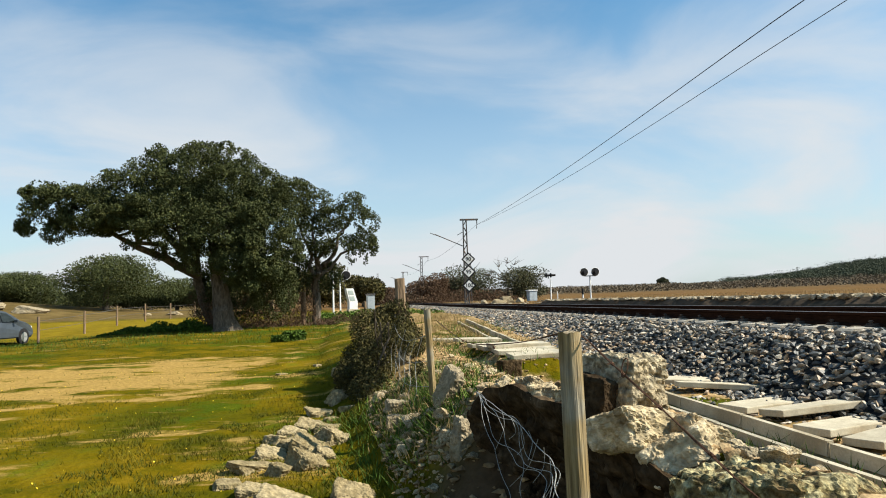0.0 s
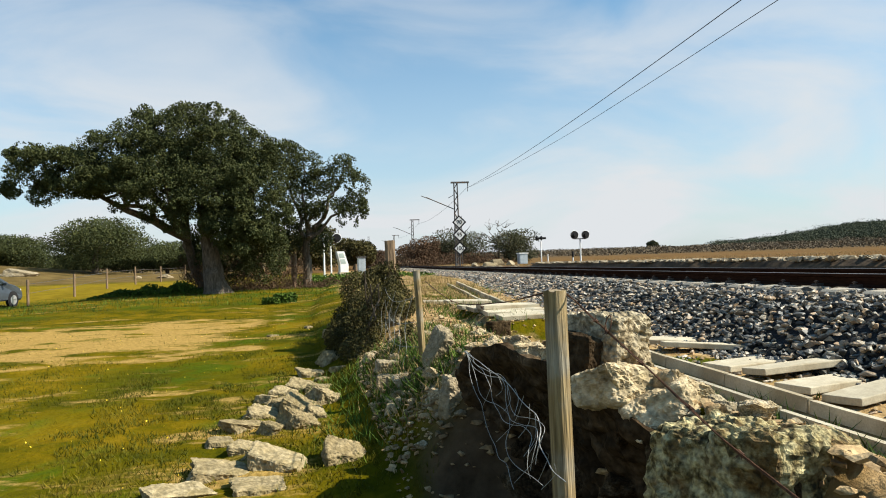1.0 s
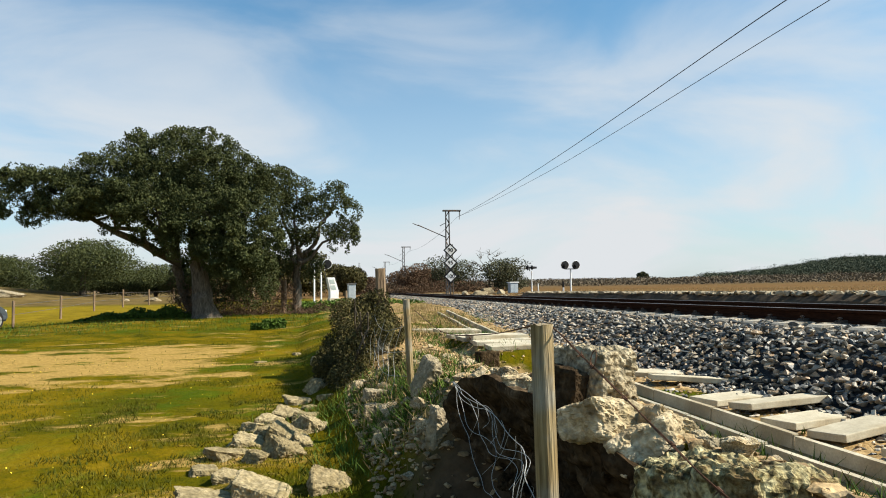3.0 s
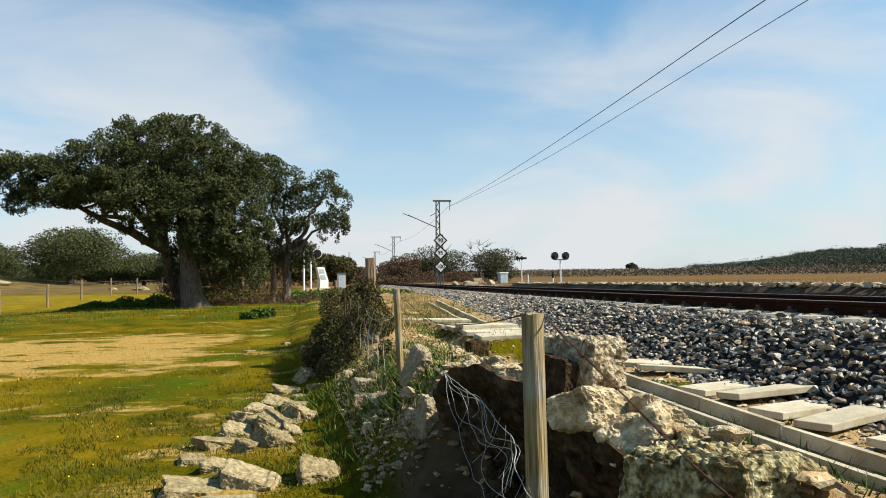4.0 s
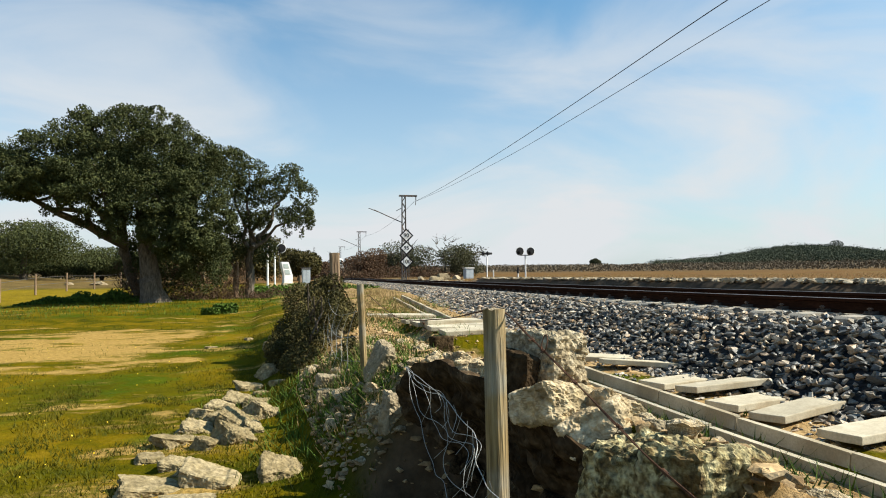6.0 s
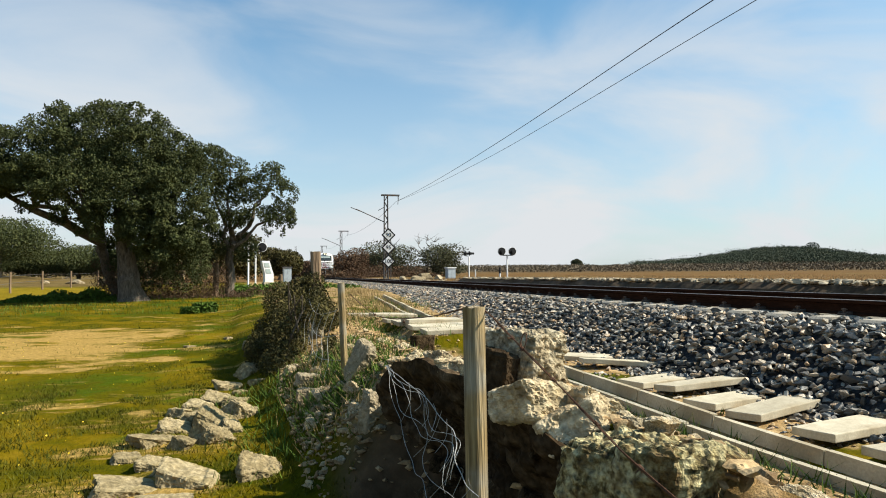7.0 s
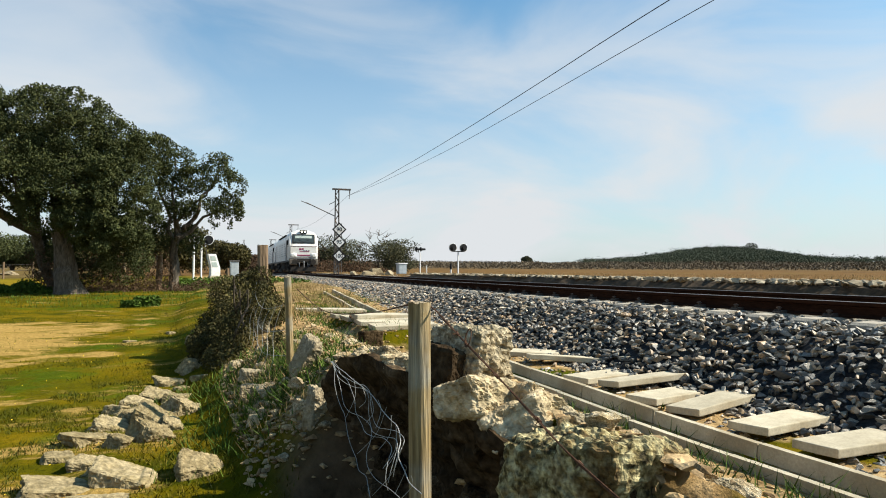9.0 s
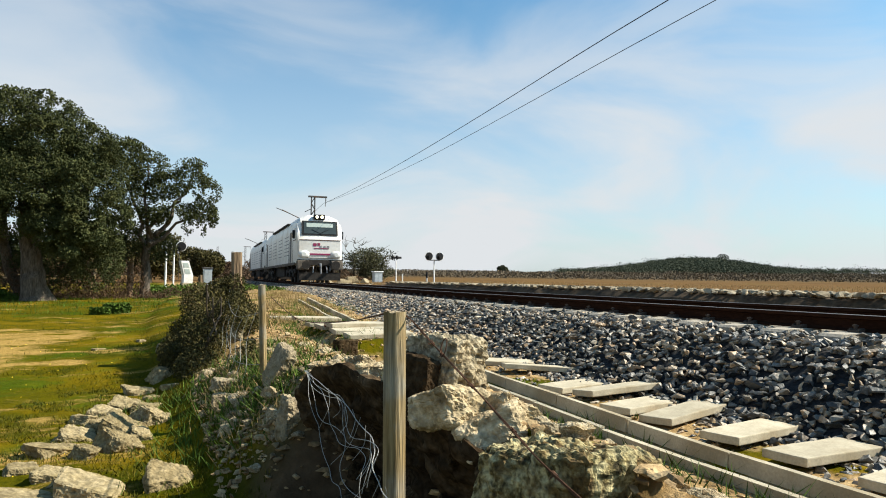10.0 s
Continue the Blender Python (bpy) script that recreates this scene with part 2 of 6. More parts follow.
GREY = [(0.0, (0.19, 0.205, 0.215)), (0.30, (0.66, 0.70, 0.71)), (0.50, (1.32, 1.28, 1.22)), (0.62, (2.0, 1.58, 1.15)), (0.74, (2.5, 1.75, 1.08)), (0.84, (1.4, 1.35, 1.2)), (0.93, (2.8, 2.3, 1.7)), (1.0, (4.2, 3.8, 3.2))]
M = {
    "ground": ground_material(),
    "ballast": material("ballast_stone", [(0.3, (0.096, 0.091, 0.081)), (0.7, (0.188, 0.179, 0.160))], 0.5, 9, spec=0.5, bump=0.35, bump_scale=60, random=GREY, island=True),
    "ballast_one": material("ballast_stone_single", [(0.3, (0.096, 0.091, 0.081)), (0.7, (0.188, 0.179, 0.160))], 0.5, 9, spec=0.5, bump=0.35, bump_scale=60, random=GREY),
    "bank_stone": material("bank_stone", [(0.3, (0.26, 0.21, 0.14)), (0.7, (0.44, 0.38, 0.28))], 0.9, 4, bump=0.4, island=True, random=[(0, (0.6, 0.58, 0.55)), (1, (1.15, 1.15, 1.12))]),
    "rubble": material("rubble", [(0.3, (0.23, 0.145, 0.065)), (0.7, (0.42, 0.305, 0.165))], 0.9, 8, bump=0.5, bump_scale=50, island=True,
                       random=[(0, (0.55, 0.5, 0.45)), (0.5, (1, 1, 1)), (1, (1.45, 1.45, 1.4))]),
    "ballast_bed": material("dark_ballast_bed", [(0.3, (0.014, 0.015, 0.017)), (0.7, (0.040, 0.041, 0.042))], 0.95, 14, bump=0.8, bump_scale=30, fine=0.6),
    # earthy stone, with the shade of the wall's face put into its colour
    "wall_stone": material("shaded_earthy_wall_stone", [(0.28, (0.022, 0.015, 0.008)), (0.5, (0.075, 0.052, 0.028)), (0.72, (0.19, 0.145, 0.09))], 1.0, 5, spec=0.05, bump=0.9, bump_scale=22,
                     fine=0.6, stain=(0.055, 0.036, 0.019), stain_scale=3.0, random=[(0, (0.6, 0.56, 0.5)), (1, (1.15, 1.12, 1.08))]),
    # brown earth, made darker than it is to carry the wall's shade
    "shaded_dark_earth": material("shade_deepened_earth", [(0.28, (0.016, 0.011, 0.006)), (0.5, (0.056, 0.037, 0.020)), (0.72, (0.145, 0.102, 0.060))], 1.0, 6, bump=1.0, bump_scale=26, spec=0.05,
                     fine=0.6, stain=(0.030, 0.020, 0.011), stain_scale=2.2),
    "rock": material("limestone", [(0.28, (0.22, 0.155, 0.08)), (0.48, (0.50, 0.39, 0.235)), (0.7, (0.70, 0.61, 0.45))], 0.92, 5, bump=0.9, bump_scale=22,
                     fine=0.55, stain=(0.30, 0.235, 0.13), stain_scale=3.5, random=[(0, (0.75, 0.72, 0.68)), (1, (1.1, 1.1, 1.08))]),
    "lichen": material("lichen_rock", [(0.34, (0.045, 0.036, 0.016)), (0.43, (0.17, 0.13, 0.052)), (0.50, (0.37, 0.31, 0.155)), (0.66, (0.54, 0.47, 0.26))], 0.95, 20, bump=1.0, bump_scale=45,
                       fine=0.75, stain=(0.14, 0.085, 0.03), stain_scale=8),
    "pale_rock": material("pale_rock", [(0.3, (0.23, 0.185, 0.115)), (0.7, (0.40, 0.335, 0.225))], 0.9, 6, bump=0.6, bump_scale=30, fine=0.4, stain=(0.22, 0.175, 0.10), stain_scale=4,
                          random=[(0, (0.8, 0.76, 0.7)), (1, (1.05, 1.05, 1.05))]),
    "field_rock": material("field_rock", [(0.3, (0.235, 0.185, 0.095)), (0.7, (0.395, 0.325, 0.195))], 1.0, 7, spec=0.05, bump=0.6, bump_scale=30, fine=0.45, stain=(0.25, 0.195, 0.095), stain_scale=5,
                          random=[(0, (0.72, 0.70, 0.66)), (1, (1.08, 1.08, 1.10))]),
    "grey_rock": material("grey_limestone", [(0.32, (0.14, 0.105, 0.058)), (0.45, (0.36, 0.29, 0.18)), (0.7, (0.58, 0.50, 0.35))], 0.95, 9, bump=1.0, bump_scale=40,
                          fine=0.6, stain=(0.20, 0.165, 0.10), stain_scale=11),
    "concrete": material("concrete", [(0.3, (0.37, 0.325, 0.235)), (0.7, (0.51, 0.455, 0.34))], 0.9, 5, bump=0.12, bump_scale=60, fine=0.16, stain=(0.31, 0.255, 0.165), stain_scale=1.6,
                         random=[(0, (0.85, 0.84, 0.82)), (1, (1.08, 1.07, 1.05))]),
    "sleeper": material("sleeper_concrete", [(0.3, (0.30, 0.265, 0.21)), (0.7, (0.43, 0.39, 0.32))], 0.9, 5, bump=0.25, bump_scale=60, fine=0.3, stain=(0.24, 0.18, 0.12), stain_scale=1.3),
    "rust": material("rail_rust", [(0.3, (0.022, 0.009, 0.005)), (0.7, (0.046, 0.019, 0.010))], 0.95, 12, spec=0.05, bump=0.2, stretch=(1, 0.2, 1)),
    "rail_top": material("rail_running_face", [(0.3, (0.20, 0.165, 0.14)), (0.7, (0.30, 0.26, 0.22))], 0.5, 10, bump=0.05, metal=0.9, stretch=(1, 0.1, 1), fine=0.1),
    "clip": material("rail_clip", [(0.3, (0.06, 0.05, 0.045)), (0.7, (0.12, 0.09, 0.07))], 0.7, 20, metal=0.4),
    "post": material("weathered_wood", [(0.25, (0.115, 0.075, 0.030)), (0.5, (0.28, 0.20, 0.09)), (0.75, (0.40, 0.30, 0.155))], 0.85, 9, bump=0.6, bump_scale=30, stretch=(3.0, 3.0, 0.16), fine=0.5,
                     stain=(0.30, 0.28, 0.22), stain_scale=3),
    "post_end": material("weathered_wood_end", [(0.3, (0.20, 0.15, 0.09)), (0.7, (0.42, 0.34, 0.22))], 0.9, 30, bump=0.6, fine=0.5),
    "sleeper_wood": material("old_wooden_sleeper", [(0.25, (0.13, 0.085, 0.05)), (0.75, (0.30, 0.21, 0.13))], 0.9, 8, bump=0.6, bump_scale=25, stretch=(3, 3, 0.2), fine=0.5),
    "wire": material("galvanised_wire", [(0.3, (0.30, 0.30, 0.28)), (0.7, (0.44, 0.44, 0.41))], 0.5, 20, metal=0.15, bump=0.1),
    "rust_wire": material("rusty_wire", [(0.3, (0.07, 0.035, 0.02)), (0.7, (0.16, 0.075, 0.04))], 0.8, 30, metal=0.2, bump=0.2),
    "bark": material("oak_bark", [(0.3, (0.060, 0.047, 0.034)), (0.7, (0.17, 0.138, 0.103))], 0.95, 4, bump=0.9, bump_scale=14, stretch=(2.5, 2.5, 0.5), fine=0.5),
    "leaf": material("oak_leaf", [(0.3, (0.032, 0.042, 0.014)), (0.7, (0.068, 0.077, 0.026))], 0.75, 1.2, spec=0.15, bump=0, fine=0, island=True,
                     random=[(0, (0.72, 0.76, 0.76)), (0.6, (1, 1, 1)), (1, (1.4, 1.28, 1.12))]),
    "bush": material("bush_leaf", [(0.3, (0.034, 0.032, 0.010)), (0.7, (0.105, 0.085, 0.030))], 0.8, 2, spec=0.15, bump=0, fine=0, island=True,
                     random=[(0, (0.55, 0.6, 0.6)), (0.6, (1, 1, 1)), (1, (1.25, 1.3, 1.0))]),
    "bare_twig": material("bare_brush", [(0.3, (0.065, 0.042, 0.026)), (0.7, (0.135, 0.085, 0.052))], 0.9, 2, spec=0.1, bump=0, fine=0, island=True, random=[(0, (0.7, 0.7, 0.7)), (1, (1.3, 1.25, 1.2))]),
    "far_leaf": material("far_leaf", [(0.3, (0.048, 0.052, 0.027)), (0.7, (0.088, 0.088, 0.045))], 0.8, 0.3, spec=0.15, bump=0, fine=0, island=True, random=[(0, (0.7, 0.72, 0.75)), (1, (1.25, 1.2, 1.1))]),
    "hill_leaf": material("hill_leaf", [(0.3, (0.050, 0.060, 0.040)), (0.7, (0.085, 0.094, 0.064))], 0.9, 0.05, bump=0, fine=0, island=True, spec=0.05, random=[(0, (0.88, 0.9, 0.92)), (1, (1.14, 1.12, 1.08))]),
    "far_scrub": material("far_scrub", [(0.3, (0.105, 0.084, 0.058)), (0.7, (0.140, 0.112, 0.078))], 0.9, 0.05, bump=0, fine=0, island=True, spec=0.05, random=[(0, (0.9, 0.9, 0.92)), (1, (1.1, 1.09, 1.06))]),
    "grass": material("grass_blade", [(0.3, (0.038, 0.050, 0.003)), (0.55, (0.088, 0.080, 0.004)), (0.75, (0.155, 0.112, 0.010))], 0.8, 0.9, spec=0.15, bump=0, fine=0, island=True,
                      random=[(0, (0.6, 0.65, 0.6)), (0.6, (1, 1, 1)), (1, (1.35, 1.2, 1.0))]),
    "green_weed": material("green_weed", [(0.3, (0.036, 0.070, 0.010)), (0.7, (0.085, 0.135, 0.020))], 0.8, 1.5, spec=0.15, bump=0, fine=0, island=True, random=[(0, (0.6, 0.65, 0.6)), (1, (1.3, 1.25, 1.0))]),
    "straw": material("dry_grass", [(0.3, (0.24, 0.165, 0.065)), (0.7, (0.38, 0.27, 0.12))], 0.85, 2, spec=0.15, bump=0, fine=0, island=True, random=[(0, (0.6, 0.6, 0.6)), (1, (1.2, 1.2, 1.2))]),
    "petal": material("yellow_petal", [(0.3, (0.70, 0.46, 0.02)), (0.7, (0.85, 0.62, 0.05))], 0.6, 5, bump=0, fine=0),
    "steel": material("painted_steel", [(0.3, (0.07, 0.07, 0.07)), (0.7, (0.13, 0.13, 0.125))], 0.6, 5, metal=0.3, stain=(0.15, 0.10, 0.07), stain_scale=3),
    "white": material("white_paint", [(0.3, (0.72, 0.72, 0.70)), (0.7, (0.82, 0.82, 0.80))], 0.45, 3, bump=0.03, fine=0.08, stain=(0.66, 0.65, 0.61), stain_scale=2),
    "black": material("black_paint", [(0.3, (0.012, 0.012, 0.013)), (0.7, (0.022, 0.022, 0.023))], 0.7, 6, bump=0.05),
    "tin": material("zinc_sheet", [(0.3, (0.30, 0.34, 0.37)), (0.7, (0.42, 0.47, 0.50))], 0.5, 3, metal=0.2, bump=0.05, fine=0.12),
    "loco": material("loco_white_paint", [(0.3, (0.70, 0.68, 0.63)), (0.7, (0.80, 0.79, 0.75))], 0.35, 1.2, bump=0.02, fine=0.08, stain=(0.62, 0.58, 0.51), stain_scale=0.7),
    "loco_dirty": material("loco_grime", [(0.3, (0.10, 0.085, 0.07)), (0.7, (0.20, 0.17, 0.135))], 0.8, 3, bump=0.2),
    "loco_dark": material("loco_underframe", [(0.3, (0.020, 0.018, 0.016)), (0.7, (0.05, 0.043, 0.037))], 0.8, 4, bump=0.2),
    "loco_grey": material("loco_grey_grille", [(0.3, (0.20, 0.21, 0.22)), (0.7, (0.30, 0.31, 0.32))], 0.6, 4, bump=0.1),
    "purple": material("loco_purple_stripe", [(0.3, (0.24, 0.03, 0.09)), (0.7, (0.32, 0.05, 0.12))], 0.45, 4, bump=0.02, fine=0.1),
    "seam": material("dark_red_seam", [(0.3, (0.06, 0.02, 0.02)), (0.7, (0.10, 0.035, 0.03))], 0.7, 6, bump=0.05),
    "glass": material("dark_glass", [(0.3, (0.030, 0.042, 0.045)), (0.7, (0.055, 0.070, 0.072))], 0.06, 1, bump=0, fine=0),
    "blind": material("sun_blind", [(0.3, (0.32, 0.38, 0.36)), (0.7, (0.40, 0.46, 0.43))], 0.6, 2, bump=0, fine=0.1),
    "car": material("car_paint", [(0.3, (0.055, 0.068, 0.082)), (0.7, (0.080, 0.096, 0.112))], 0.28, 2, bump=0, fine=0.08, metal=0.35),
    "tyre": material("tyre_rubber", [(0.3, (0.015, 0.015, 0.015)), (0.7, (0.03, 0.03, 0.03))], 0.9, 10),
    "alloy": material("alloy_wheel", [(0.3, (0.50, 0.51, 0.52)), (0.7, (0.62, 0.63, 0.64))], 0.35, 5, metal=0.7, bump=0, fine=0.1),
    "tail": material("tail_lamp_red", [(0.3, (0.45, 0.025, 0.025)), (0.7, (0.6, 0.05, 0.05))], 0.2, 3, bump=0, fine=0),
    "headlamp": glowing("headlamp", (1.0, 0.90, 0.58), 1.3),
    "lens": material("lamp_lens", [(0.3, (0.60, 0.60, 0.56)), (0.7, (0.72, 0.72, 0.68))], 0.15, 5, bump=0, fine=0),
    "asphalt": material("asphalt", [(0.3, (0.04, 0.04, 0.042)), (0.7, (0.07, 0.07, 0.07))], 0.9, 10, bump=0.3),
    "brown_bank": material("brown_earth", [(0.3, (0.045, 0.030, 0.017)), (0.7, (0.105, 0.070, 0.040))], 0.95, 2, bump=0.7, bump_scale=9, fine=0.5),
}


# ---- building helpers ----
def part(name, bm, mat, parent=None, label="", smooth=False):
    me = bpy.data.meshes.new(name)
    bm.to_mesh(me)
    bm.free()
    if smooth:
        me.shade_smooth()
    me.materials.append(mat)
    ob = new(name, me)
    ob.parent = parent
    if label:
        ob["label"] = label
    return ob


def raw(name, verts, faces, mat, parent=None, smooth=False):
    """One mesh object out of number arrays."""
    me = bpy.data.meshes.new(name)
    me.from_pydata([tuple(v) for v in verts], [], [tuple(f) for f in faces])
    if smooth:
        me.shade_smooth()
    me.materials.append(mat)
    ob = new(name, me)
    ob.parent = parent
    return ob


def thing(name, m, label, category, group="", kind=""):
    ob = new(name)
    ob.empty_display_size = 0.2
    ob.matrix_basis = m
    return tagged(ob, label, category, group, kind)


def box(bm, c, s, bevel=0.0, m=None):
    q = Matrix.Translation(c) @ (m or Matrix()) @ Matrix.Diagonal((*s, 1))
    vs = bmesh.ops.create_cube(bm, size=1, matrix=q)["verts"]
    if bevel:
        es = list({e for v in vs for e in v.link_edges})
        bmesh.ops.bevel(bm, geom=es, offset=bevel, segments=2, affect="EDGES", profile=0.6)
    return vs


def tube(bm, a, b, r0, r1=None, seg=10, caps=True):
    a, b = Vector(a), Vector(b)
    d = b - a
    q = Matrix.Translation((a + b) / 2) @ d.to_track_quat("Z", "Y").to_matrix().to_4x4()
    return bmesh.ops.create_cone(bm, cap_ends=caps, segments=seg, radius1=r0, radius2=r0 if r1 is None else r1, depth=d.length, matrix=q)["verts"]


def mesh_of(*fns):
    bm = bmesh.new()
    for f in fns:
        f(bm)
    return bm


def boxes(*rows):
    bm = bmesh.new()
    for c, s, *rest in rows:
        box(bm, c, s, rest[0] if rest else 0)
    return bm


def tubes(*rows, seg=10):
    bm = bmesh.new()
    for a, b, r0, *rest in rows:
        tube(bm, a, b, r0, rest[0] if rest else None, seg)
    return bm


def prism(bm, outline, axis, lo, hi, bevel=0.0):
    """A plate: the outline (two coordinates a point) drawn out along an axis from lo to hi."""
    def put(p, h):
        q = list(p)
        q.insert("xyz".index(axis), h)
        return bm.verts.new(q)
    a, b = [put(p, lo) for p in outline], [put(p, hi) for p in outline]
    n = len(outline)
    fs = [bm.faces.new(a[::-1]), bm.faces.new(b)] + [bm.faces.new((a[i], a[(i + 1) % n], b[(i + 1) % n], b[i])) for i in range(n)]
    bmesh.ops.recalc_face_normals(bm, faces=fs)
    if bevel:
        es = list({e for f in fs[:2] for e in f.edges})
        bmesh.ops.bevel(bm, geom=es, offset=bevel, segments=2, affect="EDGES")


def chip(rng, n=11, flat=0.7):
    """An angular broken stone, about one unit wide: the hull of random points."""
    bm = bmesh.new()
    for _ in range(n):
        v = Vector((rng.gauss(0, 1), rng.gauss(0, 1), rng.gauss(0, 1))).normalized() * 0.5
        bm.verts.new((v.x, v.y * rng.uniform(0.75, 1), v.z * flat))
    h = bmesh.ops.convex_hull(bm, input=bm.verts)
    bmesh.ops.delete(bm, geom=[g for g in h["geom_interior"] if isinstance(g, bmesh.types.BMVert)], context="VERTS")
    return bm


def boulder(seed, s, rough=0.16, cuts=7, sub=4):
    """A weathered block with broken faces, of size s."""
    rng = random.Random(seed)
    bm = bmesh.new()
    bmesh.ops.create_icosphere(bm, subdivisions=sub, radius=0.62)
    planes = []
    for _ in range(cuts):
        n = Vector((rng.gauss(0, 1), rng.gauss(0, 1), rng.gauss(0, 0.8))).normalized()
        planes.append((n, rng.uniform(0.30, 0.46)))
    off = Vector((rng.uniform(0, 50), rng.uniform(0, 50), rng.uniform(0, 50)))
    for v in bm.verts:
        p = v.co.copy()
        for n, d in planes:
            h = p.dot(n) - d
            if h > 0:
                p -= n * h * 0.92
        k = noise.fractal(p * 2.6 + off, 1.0, 2.0, 4) * rough + noise.fractal(p * 9 + off, 1.0, 2.0, 3) * rough * 0.35
        p *= 1 + k
        v.co = Vector((p.x * s[0], p.y * s[1], p.z * s[2]))
    return bm


def template(bm):
    bmesh.ops.triangulate(bm, faces=bm.faces)
    bm.verts.index_update()
    v = np.array([x.co[:] for x in bm.verts])
    f = np.array([[x.index for x in q.verts] for q in bm.faces])
    bm.free()
    return v, f


def scatter(name, temps, places, mat, parent=None, rng=None):
    """Many small pieces in one mesh: places are rows (x, y, z, sx, sy, sz, turn, tilt)."""
    V, F, base = [], [], 0
    for i, (x, y, z, sx, sy, sz, a, t) in enumerate(places):
        v, f = temps[i % len(temps)]
        ca, sa, ct, st = math.cos(a), math.sin(a), math.cos(t), math.sin(t)
        w = v * (sx, sy, sz)
        w = np.stack([w[:, 0], w[:, 1] * ct - w[:, 2] * st, w[:, 1] * st + w[:, 2] * ct], 1)
        w = np.stack([w[:, 0] * ca - w[:, 1] * sa + x, w[:, 0] * sa + w[:, 1] * ca + y, w[:, 2] + z], 1)
        V.append(w)
        F.append(f + base)
        base += len(v)
    return raw(name, np.concatenate(V), np.concatenate(F), mat, parent)


def leaves(name, pts, size, mat, parent=None, seed=1, aspect=0.6, up=0.0):
    """Small leaf blades at the points, each a bent pair of triangles, turned at random."""
    rng = np.random.RandomState(seed)
    pts = np.asarray(pts)
    n = len(pts)
    d = rng.normal(size=(n, 3))
    d[:, 2] += up
    d /= np.linalg.norm(d, axis=1)[:, None]
    e = np.cross(d, rng.normal(size=(n, 3)))
    e /= np.linalg.norm(e, axis=1)[:, None]
    s = (size * rng.uniform(0.6, 1.3, n))[:, None]
    fold = np.cross(d, e) * s * 0.15
    a, b = pts - d * s * 0.5, pts + d * s * 0.5
    l, r = pts + e * s * aspect * 0.5 + fold, pts - e * s * aspect * 0.5 + fold
    V = np.stack([a, l, b, r], 1).reshape(-1, 3)
    i = np.arange(n)[:, None] * 4
    F = np.concatenate([i + (0, 1, 2), i + (0, 2, 3)])
    return raw(name, V, F, mat, parent)


def blades(name, pts, height, width, mat, parent=None, seed=1, lean=0.35):
    """Upright grass blades, one thin triangle each."""
    rng = np.random.RandomState(seed)
    pts = np.asarray(pts)
    n = len(pts)
    a = rng.uniform(0, 2 * math.pi, n)
    h = height * rng.uniform(0.5, 1.4, n)
    w = width * rng.uniform(0.7, 1.3, n)
    side = np.stack([np.cos(a), np.sin(a), np.zeros(n)], 1) * w[:, None] * 0.5
    tip = np.stack([rng.normal(size=n) * lean, rng.normal(size=n) * lean, np.ones(n)], 1) * h[:, None]
    V = np.stack([pts - side, pts + side, pts + tip], 1).reshape(-1, 3)
    return raw(name, V, np.arange(n * 3).reshape(-1, 3), mat, parent)


# ---- the lie of the land ----
def xc(y):
    """The track's centre line."""
    return 0.0 if y < 4 else (0.07 * (y - 4) ** 2 / 24 if y < 16 else 0.07 * (y - 10))


def meadow(x, y):
    z = float(np.interp(y, [-30, 4, 12, 26, 45, 90, 400], [-1.35, -1.3, -1.02, -0.6, -0.5, 0.0, 0.2]))
    if y > 45 and x < -22:
        z += 1.7 * math.exp(-((x + 39) / 8) ** 2 - ((y - 76) / 14) ** 2)
    if x < -13:
        z -= 0.22 * min(1, (-13 - x) / 5) * max(0.0, 1 - abs(y - 31) / 14)
    if x < -15:
        z -= 0.26 * min(1, (-15 - x) / 3) * math.exp(-((y - 31) / 6) ** 2)
    return z + 0.05 * noise.noise(Vector((x * 0.3, y * 0.3, 0)))


def bed(y):
    """Level of the strip beside the track where the cable trough lies."""
    return float(np.interp(y, [-20, 3.4, 4.8, 6.5, 10.6, 12.4, 16, 21, 200], [-0.92, -0.90, -0.865, -0.84, -0.675, -0.635, -0.48, -0.30, -0.30]))


